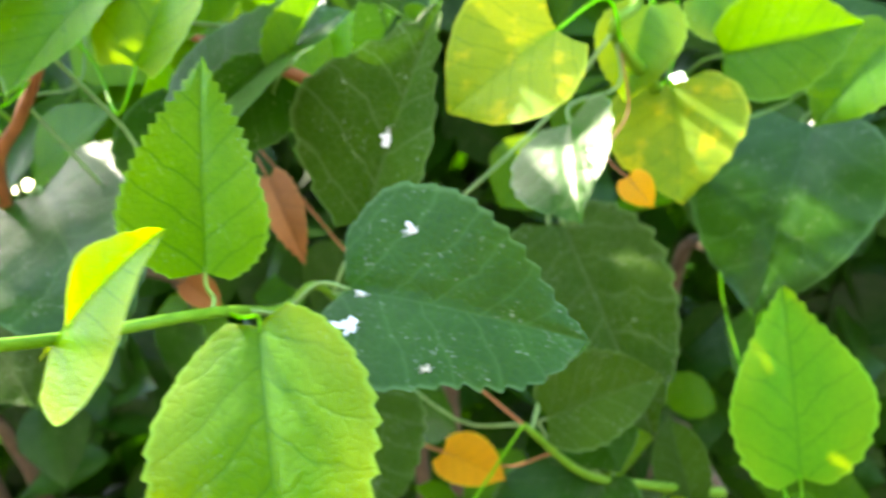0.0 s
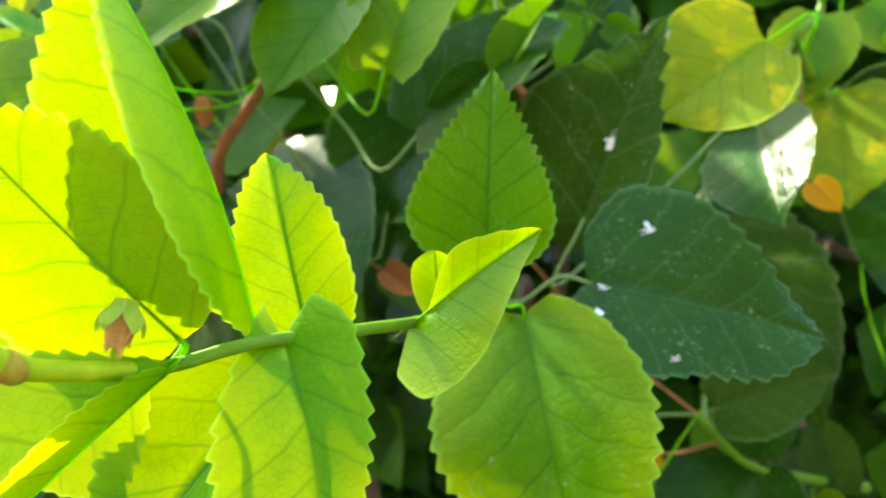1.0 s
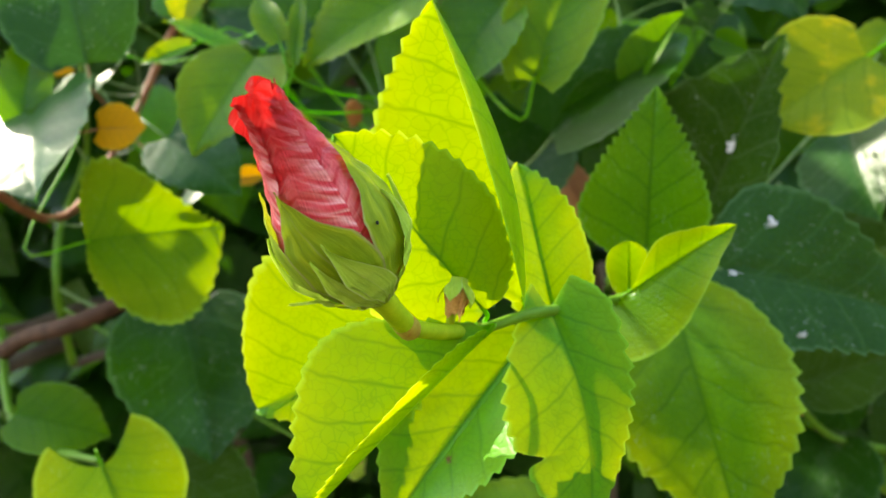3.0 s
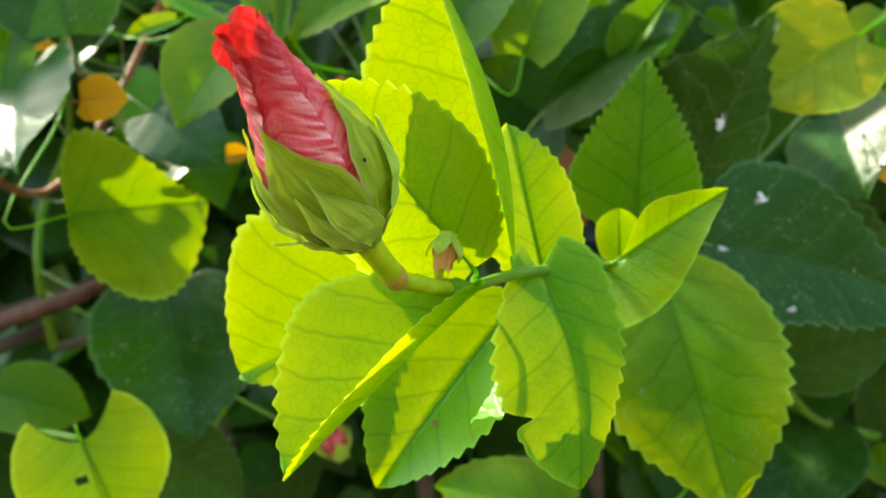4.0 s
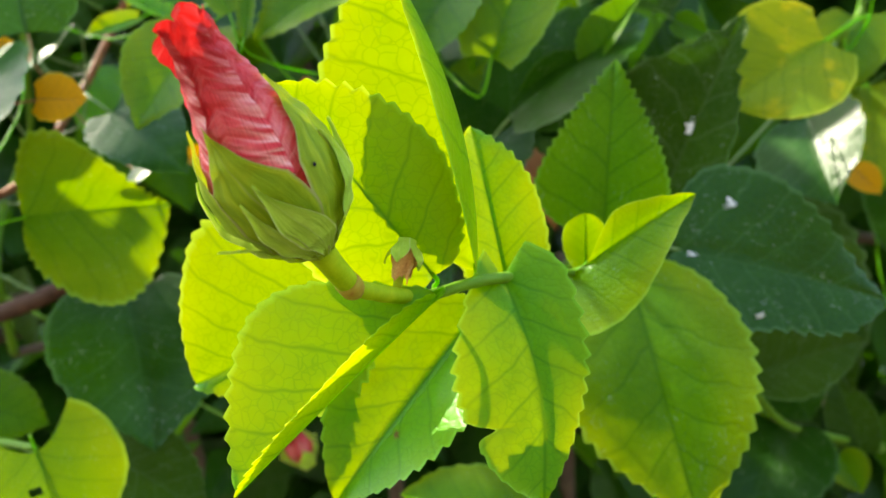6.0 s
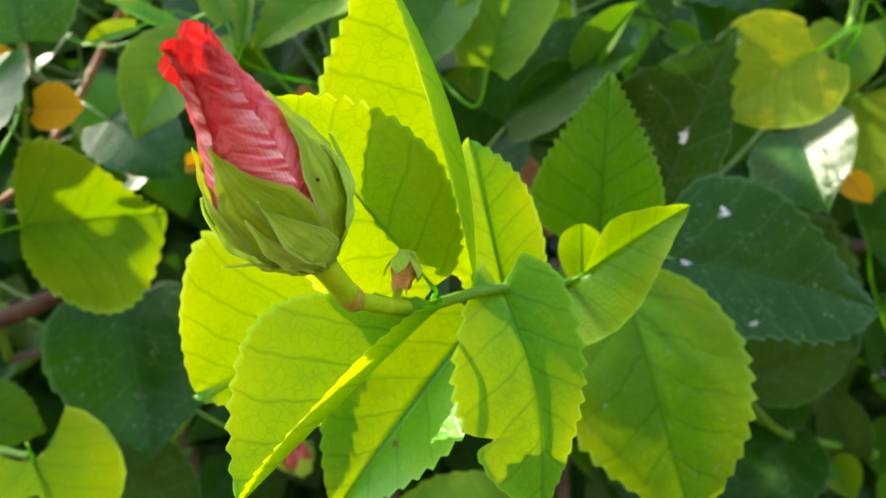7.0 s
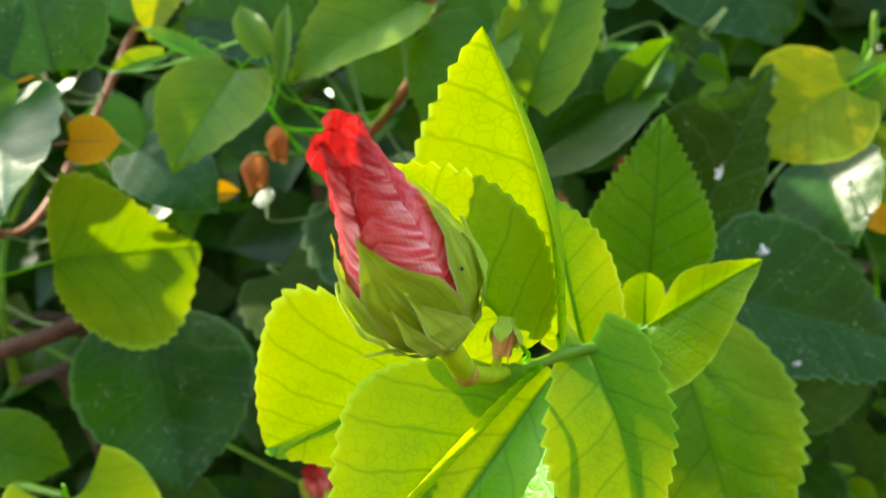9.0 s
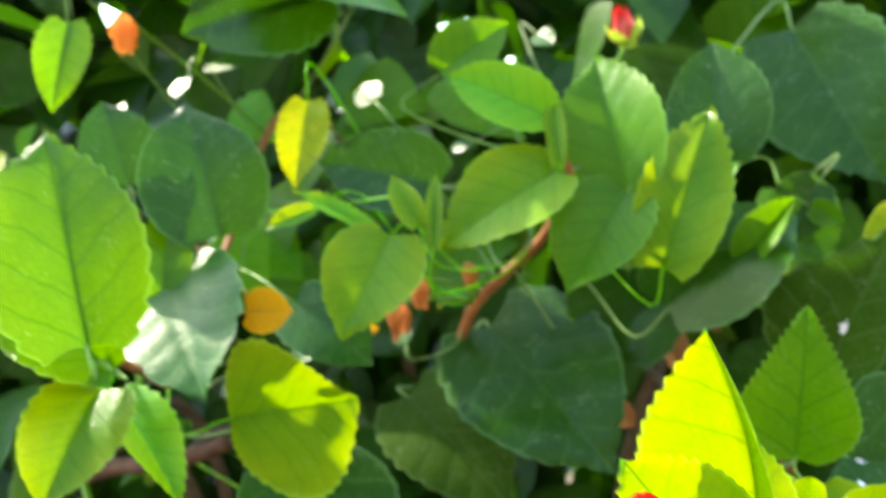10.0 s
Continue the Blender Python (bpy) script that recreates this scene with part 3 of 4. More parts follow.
lower_leaf = leaf(shoot, 'young', (-0.0605, 0.2080, 1.1066), (-0.1004, 0.1900, 1.0620), (-0.10, -0.95, 0.20), fold=8, fold_l=48, bend=14, teeth=18, tooth=0.036, lobe=0.05,
                  left=(0, 0.20, 0.34, 0.38, 0.36, 0.29, 0.18, 0), right=(0, 0.18, 0.31, 0.36, 0.35, 0.29, 0.18, 0), **FINE)
leaf(shoot, 'young', (-0.0542, 0.1900, 1.1175), (-0.0482, 0.1720, 1.0672), (0.06, -0.96, 0.27), fold=6, fold_l=12, sweep=-0.065, bend=26, teeth=17, tooth=0.036, lobe=0.22, bite=(1, 0.665, 0.34, 0.022),
     left=(0, 0.23, 0.26, 0.24, 0.20, 0.15, 0.09, 0), right=(0, 0.14, 0.28, 0.36, 0.36, 0.30, 0.21, 0), **FINE)
leaf(shoot, 'young', (-0.0532, 0.2050, 1.1131), (-0.0600, 0.2130, 1.1548), (0.11, -0.99, 0.04), fold=10, bend=15, teeth=15, tooth=0.034,
     left=(0, 0.2, 0.28, 0.28, 0.26, 0.22, 0.14, 0), right=(0, 0.24, 0.31, 0.31, 0.29, 0.24, 0.15, 0), **FINE)
leaf(shoot, 'fresh', (-0.0345, 0.2330, 1.1095), (-0.0006, 0.2180, 1.1322), (-0.45, -0.86, 0.10), fold=16, bend=15, teeth=7, tooth=0.012, lobe=0.30,
     left=(0, 0.005, 0.005, 0.13, 0.19, 0.155, 0.09, 0), right=(0, 0.40, 0.47, 0.42, 0.33, 0.23, 0.12, 0))
leaf(shoot, 'fresh', (-0.0285, 0.2436, 1.1095), (-0.0278, 0.2415, 1.1265), (-0.1242, -0.9841, -0.1273), 0.40, fold=-10, bend=-30, teeth=3, tooth=0.0, peak=0.5)
leaf(shoot, 'fresh', (-0.0066, 0.2972, 1.0970), (0.0048, 0.2508, 1.0228), (-0.1804, -0.8462, 0.5014), 0.35, fold=6, bend=18, teeth=18, tooth=0.035, left=(0, 0.22, 0.34, 0.38, 0.36, 0.30, 0.18, 0), right=(0, 0.22, 0.36, 0.40, 0.37, 0.30, 0.17, 0), **FINE)
leaf(shoot, 'mid', (-0.0167, 0.2870, 1.1154), (-0.0096, 0.2890, 1.1752), (-0.14, -0.97, 0.19), fold=8, bend=12, teeth=22, tooth=0.045, lobe=0.08,
     left=(0, 0.30, 0.42, 0.38, 0.30, 0.21, 0.11, 0), right=(0, 0.26, 0.36, 0.33, 0.27, 0.19, 0.10, 0), **FINE)
glossy_leaf = leaf(shoot, 'dark', (0.0160, 0.3230, 1.1020), (0.0915, 0.3080, 1.0790), (-0.2236, -0.7601, 0.6081), fold=8, bend=16, teeth=17, tooth=0.040, lobe=0.12,
                   left=(0, 0.42, 0.50, 0.47, 0.38, 0.27, 0.13, 0), right=(0, 0.30, 0.41, 0.38, 0.32, 0.29, 0.22, 0), **FINE)
stained_leaf = leaf(right_br, 'olive', (0.0190, 0.3620, 1.1190), (0.0570, 0.3600, 1.1950), (-0.3375, -0.9260, 0.1691), fold=12, bend=15, teeth=9, tooth=0.05,
                    left=(0, 0.22, 0.40, 0.46, 0.40, 0.26, 0.13, 0), right=(0, 0.14, 0.22, 0.23, 0.18, 0.11, 0.07, 0), **FINE)
leaf(right_br, 'yellow', (0.0991, 0.3854, 1.1837), (0.0542, 0.3898, 1.1569), (-0.3346, -0.8418, 0.4237), 0.627, fold=8, bend=10, teeth=9, tooth=0.02, lobe=0.15)
leaf(right_br, 'glossy', (0.1047, 0.4246, 1.1488), (0.0998, 0.3760, 1.1092), (-0.6183, -0.4587, 0.6382), 0.436, fold=12, bend=20, teeth=9)
leaf(right_br, 'yellow', (0.1682, 0.5009, 1.1638), (0.1599, 0.4698, 1.1043), (-0.2676, -0.8381, 0.4753), 0.532, fold=10, bend=10, teeth=8)
leaf(right_br, 'mid', (0.1935, 0.4953, 1.1751), (0.2530, 0.4703, 1.1803), (-0.3903, -0.9192, 0.0517), 0.43, fold=14, bend=20, teeth=9)
leaf(right_br, 'fresh', (0.1594, 0.4967, 1.2043), (0.1395, 0.4819, 1.1568), (-0.2484, -0.8909, 0.3803), 0.425, fold=10)
leaf(right_br, 'mid', (0.2890, 0.5119, 1.1766), (0.2428, 0.5129, 1.1336), (-0.4230, -0.7944, 0.4359), 0.428, fold=10)
leaf(right_br, 'dark', (0.2603, 0.5572, 1.1347), (0.2020, 0.5108, 1.0362), (-0.3368, -0.7595, 0.5565), 0.435, fold=6, bend=25, tooth=0.02)
leaf(right_br, 'young', (0.1970, 0.4400, 0.9730), (0.1995, 0.4520, 1.0620), (0.10, -0.97, 0.10), fold=8, bend=10, teeth=17, tooth=0.035,
     left=(0, 0.26, 0.36, 0.38, 0.33, 0.24, 0.12, 0), right=(0, 0.26, 0.38, 0.41, 0.36, 0.25, 0.12, 0))
leaf(right_br, 'fresh', (0.1900, 0.5138, 1.2094), (0.2097, 0.4925, 1.1765), (-0.3363, -0.8696, 0.3616), 0.42, fold=8)
leaf(low_br, 'olive', (0.1073, 0.5273, 1.0966), (0.1315, 0.4383, 1.0001), (-0.1740, -0.7451, 0.6438), 0.326, fold=10)
leaf(low_br, 'olive', (-0.0064, 0.4674, 1.0326), (0.0023, 0.4131, 0.9806), (0.0408, -0.6873, 0.7252), 0.371, fold=8)
leaf(low_br, 'fresh', (-0.0457, 0.3201, 0.9911), (-0.1037, 0.3352, 1.0004), (-0.0354, -0.6209, 0.7831), 0.321, fold=8, teeth=10, tooth=0.03)
leaf(low_br, 'olive', (0.0828, 0.4459, 1.0120), (0.1377, 0.4378, 1.0289), (-0.2853, -0.7860, 0.5484), 0.425, fold=12)
leaf(low_br, 'dark', (0.1035, 0.4674, 0.9743), (0.0680, 0.4256, 0.9302), (-0.2504, -0.5944, 0.7642), 0.557, fold=8)
leaf(low_br, 'olive', (0.1542, 0.4797, 0.9483), (0.1548, 0.5193, 0.9824), (-0.3189, -0.6164, 0.7199), 0.301, fold=14)
leaf(low_br, 'dark', (0.1089, 0.4873, 0.9988), (0.1166, 0.4593, 0.9765), (-0.2883, -0.6449, 0.7079), 0.634, fold=10)
leaf(low_br, 'fresh', (0.1401, 0.4809, 0.9485), (0.1452, 0.4583, 0.9334), (-0.3046, -0.5763, 0.7583), 0.455, fold=12)
leaf(mid_br, 'mid', (-0.0065, 0.3778, 1.1802), (0.0174, 0.3766, 1.2096), (-0.5260, -0.7522, 0.3968), 0.341, fold=38, bend=20)
leaf(mid_br, 'dark', (-0.0081, 0.3830, 1.1792), (-0.0420, 0.3900, 1.1560), (-0.0319, -0.9688, -0.2459), 0.446, fold=14)
leaf(mid_br, 'dark', (-0.0556, 0.4243, 1.1729), (-0.0653, 0.4133, 1.1217), (-0.0099, -0.9769, 0.2134), 0.609, fold=8, lobe=0.25)
leaf(mid_br, 'mid', (-0.0442, 0.4281, 1.2221), (-0.0619, 0.4250, 1.1829), (-0.0268, -0.9954, 0.0916), 0.277, fold=20)
leaf(mid_br, 'mid', (-0.0144, 0.4409, 1.2244), (-0.0263, 0.4401, 1.1986), (-0.0973, -0.9923, 0.0763), 0.545, fold=8)
leaf(mid_br, 'dark', (0.0449, 0.4216, 1.2132), (0.0181, 0.4235, 1.1774), (-0.2127, -0.9711, 0.1081), 0.36, fold=16)
leaf(mid_br, 'mid', (0.0392, 0.4160, 1.2006), (0.0541, 0.4113, 1.1920), (-0.2477, -0.9631, 0.1054), 0.402, fold=16)
leaf(mid_br, 'mid', (-0.0269, 0.4134, 1.2317), (-0.0794, 0.4133, 1.2022), (-0.0281, -0.9981, 0.0550), 0.345, fold=16)
leaf(left_br, 'fresh', (-0.2520, 0.3300, 1.1320), (-0.1955, 0.3480, 1.1325), (0.40, -0.90, 0.10), fold=10, bend=20, teeth=20, tooth=0.055, lobe=0.05,
     left=(0, 0.50, 0.60, 0.52, 0.39, 0.24, 0.10, 0), right=(0, 0.36, 0.55, 0.66, 0.70, 0.66, 0.47, 0), **FINE)
leaf(left_br, 'dark', (-0.2379, 0.3877, 1.0874), (-0.2114, 0.3392, 1.0235), (0.3325, -0.6791, 0.6544), 0.495, fold=10, bend=20, lobe=0.15)
leaf(lowleft_br, 'fresh', (-0.2394, 0.2940, 1.0426), (-0.2213, 0.2809, 1.0007), (0.4416, -0.7841, 0.4361), 0.616, fold=8, lobe=0.42, tooth=0.02, full=0.42, peak=0.3, rows=110, half=12, hole=(0.6, 0.32, 0.045))
leaf(left_br, 'glossy', (-0.2834, 0.3572, 1.1964), (-0.2475, 0.2890, 1.1518), (-0.16, -0.60, 0.77), 0.36, fold=10, bend=15, teeth=9)
leaf(left_br, 'orange', (-0.2395, 0.3300, 1.1800), (-0.2190, 0.3320, 1.1785), (0.25, -0.92, 0.30), 0.52, fold=4, bend=10, lobe=0.12, teeth=7, tooth=0.04, full=0.42)
leaf(left_br, 'orange', (-0.3065, 0.4044, 1.2167), (-0.2894, 0.4121, 1.2149), (0.4145, -0.8414, 0.3466), 0.246, fold=8)
leaf(left_br, 'fresh', (-0.1761, 0.3598, 1.2073), (-0.1981, 0.3274, 1.1651), (0.0573, -0.8067, 0.5882), 0.422, fold=12, teeth=10)
leaf(left_br, 'glossy', (-0.2294, 0.3771, 1.1752), (-0.1892, 0.3571, 1.1451), (0.0863, -0.7722, 0.6295), 0.4, fold=14)
leaf(lowleft_br, 'mid', (-0.3164, 0.3566, 1.0470), (-0.2717, 0.3641, 1.0309), (0.3502, -0.6596, 0.6650), 0.415, fold=10)
leaf(lowleft_br, 'olive', (-0.2440, 0.3591, 1.0170), (-0.1934, 0.3449, 0.9899), (0.2152, -0.6398, 0.7378), 0.404, fold=12)
leaf(top_br, 'dark', (-0.2580, 0.3632, 1.2120), (-0.2801, 0.3931, 1.2782), (0.2879, -0.8329, 0.4726), 0.415, stalk=False, fold=10, bend=25, tooth=0.02)
leaf(top_br, 'mid', (-0.2824, 0.3438, 1.1866), (-0.2851, 0.3728, 1.2315), (0.2505, -0.8064, 0.5357), 0.251, fold=14)
leaf(top_br, 'mid', (-0.2626, 0.2291, 1.1890), (-0.2879, 0.2669, 1.2625), (0.3378, -0.7845, 0.5200), 0.316, fold=14, bend=20, teeth=14, tooth=0.045)
leaf(top_br, 'mid', (-0.2688, 0.2501, 1.1793), (-0.3155, 0.2612, 1.2218), (0.3471, -0.7415, 0.5742), 0.334, fold=12)
leaf(top_br, 'mid', (-0.2678, 0.2555, 1.1737), (-0.3098, 0.2519, 1.1918), (0.3638, -0.5853, 0.7246), 0.307, fold=20)
leaf(top_br, 'fresh', (-0.2721, 0.2542, 1.1681), (-0.2800, 0.2185, 1.1374), (0.2893, -0.6598, 0.6936), 0.387, fold=16, bend=40)
leaf(top_br, 'young', (-0.2745, 0.2694, 1.1616), (-0.2435, 0.2433, 1.1265), (0.4844, -0.4404, 0.7559), 0.232, fold=24, bend=30)
leaf(top_br, 'dark', (-0.2185, 0.4753, 1.3457), (-0.2986, 0.4530, 1.3231), (0.1750, -0.9365, 0.3040), 0.451, fold=12)
leaf(top_br, 'mid', (-0.3560, 0.4360, 1.3319), (-0.3604, 0.4133, 1.2812), (0.3612, -0.8626, 0.3542), 0.274, fold=16)
leaf(top_br, 'dark', (-0.3173, 0.4030, 1.2387), (-0.3350, 0.4204, 1.2856), (0.3064, -0.8486, 0.4314), 0.397, fold=12)
whorl_yellow = leaf(centre_br, 'young', (-0.0983, 0.3698, 1.2572), (-0.1444, 0.3849, 1.2815), (-0.0834, -0.9092, 0.4078), 0.308, fold=10)
leaf(centre_br, 'fresh', (-0.0957, 0.3657, 1.2318), (-0.1521, 0.3509, 1.1994), (-0.1680, -0.7522, 0.6372), 0.39, fold=16)
leaf(centre_br, 'mid', (-0.0628, 0.3691, 1.2199), (-0.0701, 0.4049, 1.2869), (-0.3937, -0.8277, 0.4000), 0.37, fold=20)
leaf(centre_br, 'mid', (-0.0634, 0.3655, 1.2193), (-0.0961, 0.3425, 1.1764), (-0.1683, -0.8102, 0.5615), 0.408, fold=14)
leaf(centre_br, 'dark', (-0.0098, 0.4066, 1.2288), (-0.0024, 0.4364, 1.2925), (-0.2942, -0.8517, 0.4336), 0.381, fold=10)
leaf(centre_br, 'fresh', (-0.0520, 0.3498, 1.1839), (-0.0183, 0.3848, 1.2562), (-0.0168, -0.8966, 0.4425), 0.258, fold=18)
leaf(centre_br, 'dark', (-0.0453, 0.3779, 1.1599), (0.0209, 0.3850, 1.2005), (-0.3527, -0.6372, 0.6852), 0.468, fold=16)
leaf(centre_br, 'dark', (-0.1346, 0.4305, 1.1464), (-0.0772, 0.3602, 1.0842), (-0.1100, -0.7076, 0.6980), 0.425, fold=8, lobe=0.15)
leaf(centre_br, 'dark', (0.0650, 0.5109, 1.3039), (0.0908, 0.4440, 1.2067), (-0.3915, -0.8032, 0.4489), 0.378, fold=10)
leaf(centre_br, 'dark', (-0.1542, 0.4240, 1.2257), (-0.2217, 0.4304, 1.2437), (0.0441, -0.8760, 0.4803), 0.388, fold=12)
leaf(centre_br, 'young', (-0.1855, 0.3694, 1.2084), (-0.2249, 0.3786, 1.2307), (0.2614, -0.6365, 0.7256), 0.141, fold=20)
leaf(centre_br, 'young', (-0.2192, 0.3966, 1.2200), (-0.2443, 0.3874, 1.2115), (0.1364, -0.8444, 0.5180), 0.224, fold=20)
leaf(centre_br, 'fresh', (-0.1611, 0.3498, 1.2112), (-0.1737, 0.3634, 1.2345), (0.0183, -0.8604, 0.5093), 0.251, fold=20)
leaf(centre_br, 'fresh', (-0.1549, 0.3463, 1.2007), (-0.1529, 0.3679, 1.2361), (-0.0113, -0.8543, 0.5197), 0.107, fold=20)
leaf(centre_br, 'fresh', (-0.0947, 0.3601, 1.2345), (-0.0949, 0.3790, 1.2722), (-0.1399, -0.8858, 0.4426), 0.124, fold=20)
leaf(centre_br, 'olive', (-0.1841, 0.4404, 1.1057), (-0.1281, 0.3859, 1.0580), (-0.0317, -0.6765, 0.7358), 0.39, fold=12)
leaf(centre_br, 'mid', (0.0329, 0.4443, 1.2110), (0.0456, 0.4088, 1.1705), (-0.3425, -0.7571, 0.5562), 0.362, fold=12)
leaf(centre_br, 'mid', (-0.1496, 0.4243, 1.2860), (-0.1114, 0.4311, 1.3105), (-0.0626, -0.9320, 0.3570), 0.389, fold=12)
leaf(centre_br, 'yellow', (-0.2278, 0.4494, 1.2787), (-0.2349, 0.4241, 1.2302), (0.1258, -0.8871, 0.4440), 0.273, fold=12)
leaf(centre_br, 'dark', (-0.0648, 0.4047, 1.1274), (-0.0448, 0.4377, 1.1728), (-0.1897, -0.7533, 0.6297), 0.457, fold=12)
leaf(low_br, 'brown', (-0.0386, 0.4656, 1.1404), (-0.0215, 0.4429, 1.0980), (0.1259, -0.8527, 0.5069), 0.212, fold=24, bend=40)
leaf(low_br, 'orange', (0.0294, 0.4817, 0.9884), (0.0601, 0.4658, 0.9761), (-0.0468, -0.6680, 0.7426), 0.424, fold=14)
leaf(mid_br, 'brown', (-0.0714, 0.4222, 1.0991), (-0.0569, 0.4219, 1.0855), (0.2786, -0.9053, 0.3206), 0.397, fold=20)
leaf(right_br, 'orange', (0.1276, 0.4244, 1.1224), (0.1348, 0.4113, 1.1090), (-0.3850, -0.7560, 0.5294), 0.393, fold=10)
leaf(left_br, 'orange', (-0.2071, 0.4077, 1.1516), (-0.1927, 0.4110, 1.1521), (0.1745, -0.8545, 0.4892), 0.406, fold=10)
# small glossy leaves added as sun glints, all turned alike to throw it back
GLINTS = [(-0.1798, 0.4100, 1.1487), (-0.2311, 0.4000, 1.1434), (-0.2535, 0.3600, 1.1388), (-0.2240, 0.4700, 1.2578), (-0.3082, 0.4700, 1.2936), (-0.3455, 0.4600, 1.2804), (-0.1427, 0.4500, 1.2464),
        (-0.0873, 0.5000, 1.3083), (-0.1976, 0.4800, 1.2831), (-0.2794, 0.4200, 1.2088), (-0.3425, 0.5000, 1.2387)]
for k, q in enumerate(GLINTS):
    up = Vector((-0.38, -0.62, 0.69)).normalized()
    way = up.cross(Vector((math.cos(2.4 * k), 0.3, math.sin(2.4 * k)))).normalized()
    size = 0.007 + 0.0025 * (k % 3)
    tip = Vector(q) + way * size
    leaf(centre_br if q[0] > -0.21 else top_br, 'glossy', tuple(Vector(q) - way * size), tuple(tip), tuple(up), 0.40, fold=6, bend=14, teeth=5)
dab(glossy_leaf, 'white_stain', (0.0403, 0.3298, 1.1156), (-0.2236, -0.7001, 0.6781), 0.0036, M_STAIN, 'dried white residue', 1303, 0.8)
dab(glossy_leaf, 'white_stain', (0.0183, 0.3126, 1.0900), (-0.2236, -0.7001, 0.6781), 0.0040, M_STAIN, 'dried white residue', 1224, 1.5)
dab(glossy_leaf, 'white_stain', (0.0213, 0.3194, 1.1001), (-0.2236, -0.7001, 0.6781), 0.0026, M_STAIN, 'dried white residue', 1230, 0.6)
dab(glossy_leaf, 'white_stain', (0.0418, 0.3025, 1.0748), (-0.2236, -0.7001, 0.6781), 0.0030, M_STAIN, 'dried white residue', 1350, 0.6)
dab(glossy_leaf, 'white_stain', (0.0224, 0.3019, 1.0740), (-0.2236, -0.7001, 0.6781), 0.0022, M_STAIN, 'dried white residue', 1258, 1.0)
dab(stained_leaf, 'white_stain', (0.0318, 0.3589, 1.1495), (-0.3375, -0.9260, 0.1691), 0.0028, M_STAIN, 'dried white residue', 1231, 2.6)
dab(lower_leaf, 'brown_spot', (-0.0833, 0.1932, 1.0778), (-0.10, -0.95, 0.20), 0.0017, M_SPOT, 'small brown spot', 703, 0.7)
BUD_BASE = Vector((-0.0874, 0.1365, 1.1332))
BUD_TIP = Vector((-0.1026, 0.1165, 1.1745))
STALK_JOINT = Vector((-0.0842, 0.1475, 1.1245))
STUB = Vector((-0.0737, 0.1661, 1.1246))
NODE = Vector((-0.0736, 0.1743, 1.1167))
DRY_A = Vector((-0.1664, 0.3873, 1.1823))
DRY_B = Vector((-0.1779, 0.3852, 1.1703))
DRY_C = Vector((-0.1411, 0.3994, 1.1862))
RED_A = Vector((-0.0369, 0.4995, 1.3024))
RED_B = Vector((-0.1609, 0.4055, 0.9907))
FADED = Vector((-0.3370, 0.4648, 1.3394))

# ---- the flower bud ----
M_DOT = tissue("black_dot", [(0.3, (0.008, 0.008, 0.010)), (0.7, (0.02, 0.02, 0.025))], 500, 0.5)

def profile(s, table):
    for (s0, r0), (s1, r1) in zip(table, table[1:]):
        if s <= s1:
            t = (s - s0) / (s1 - s0)
            t = t * t * (3 - 2 * t)
            return r0 + (r1 - r0) * t
    return table[-1][1]


BODY = [(0, 0.035), (0.06, 0.085), (0.16, 0.165), (0.28, 0.220), (0.4, 0.226), (0.5, 0.202), (0.6, 0.165), (0.7, 0.134), (0.8, 0.108), (0.9, 0.086), (0.95, 0.080), (1.0, 0.086)]


def shell(length, s0, s1, phi, half_angle, lift, twist=0.0, rows=40, cols=16, rag=0.0, wrinkle=0.0, keel=0.0, seed=0, swell=0.0):
    """A curved scale that hugs the bud: from s0 to s1 along it, round phi (degrees), with half_angle(t) degrees to each side."""
    rng = random.Random(seed)
    ph = [rng.uniform(0, 6.28) for _ in range(4)]
    verts, uvs = [], []
    for i in range(rows + 1):
        t = i / rows
        for k in range(cols + 1):
            c = 2 * k / cols - 1
            s = s0 + (s1 - s0) * t
            if rag:
                s += rag * t ** 6 * (math.sin(c * 2.6 + ph[0]) * 0.7 + math.sin(c * 6 + ph[1]) * 0.3)
            s -= rag * 0.9 * abs(c) ** 6 * t ** 6
            a = radians(phi + twist * t + half_angle(t) * c)
            r = profile(min(max(s, 0), 1), BODY) + lift(t, c)
            r += wrinkle * (math.sin(s * 95 + c * 9 + ph[2] + 1.5 * math.sin(c * 4 + s * 11)) * (0.4 + 0.6 * abs(c)) + 0.5 * math.sin(s * 41 - c * 6 + ph[3])) * min(1, t * 3)
            if rag:
                r += 0.018 * noise.noise(Vector((c * 2.2 + seed * 3.1, s * 24, seed))) * max(0.0, t - 0.78) / 0.22
            r += keel * math.exp(-(c * 5) ** 2) * (1 - t * 0.6) + swell * math.sin(math.pi * t)
            verts.append((math.sin(a) * r * length, s * length, math.cos(a) * r * length))
            uvs.append((0.5 + 0.5 * c, s))
    w = cols + 1
    faces = [(i * w + k, i * w + k + 1, (i + 1) * w + k + 1, (i + 1) * w + k) for i in range(rows) for k in range(cols)]
    return verts, faces, uvs


def lean(q, length, top, turn):
    """A sepal's pointed end bent round the bud by turn degrees, its base left in place."""
    t = max(0.0, (q[1] / length / top - 0.45) / 0.55)
    a = radians(turn) * t ** 1.2
    return (q[0] * math.cos(a) + q[2] * math.sin(a), q[1], q[2] * math.cos(a) - q[0] * math.sin(a))


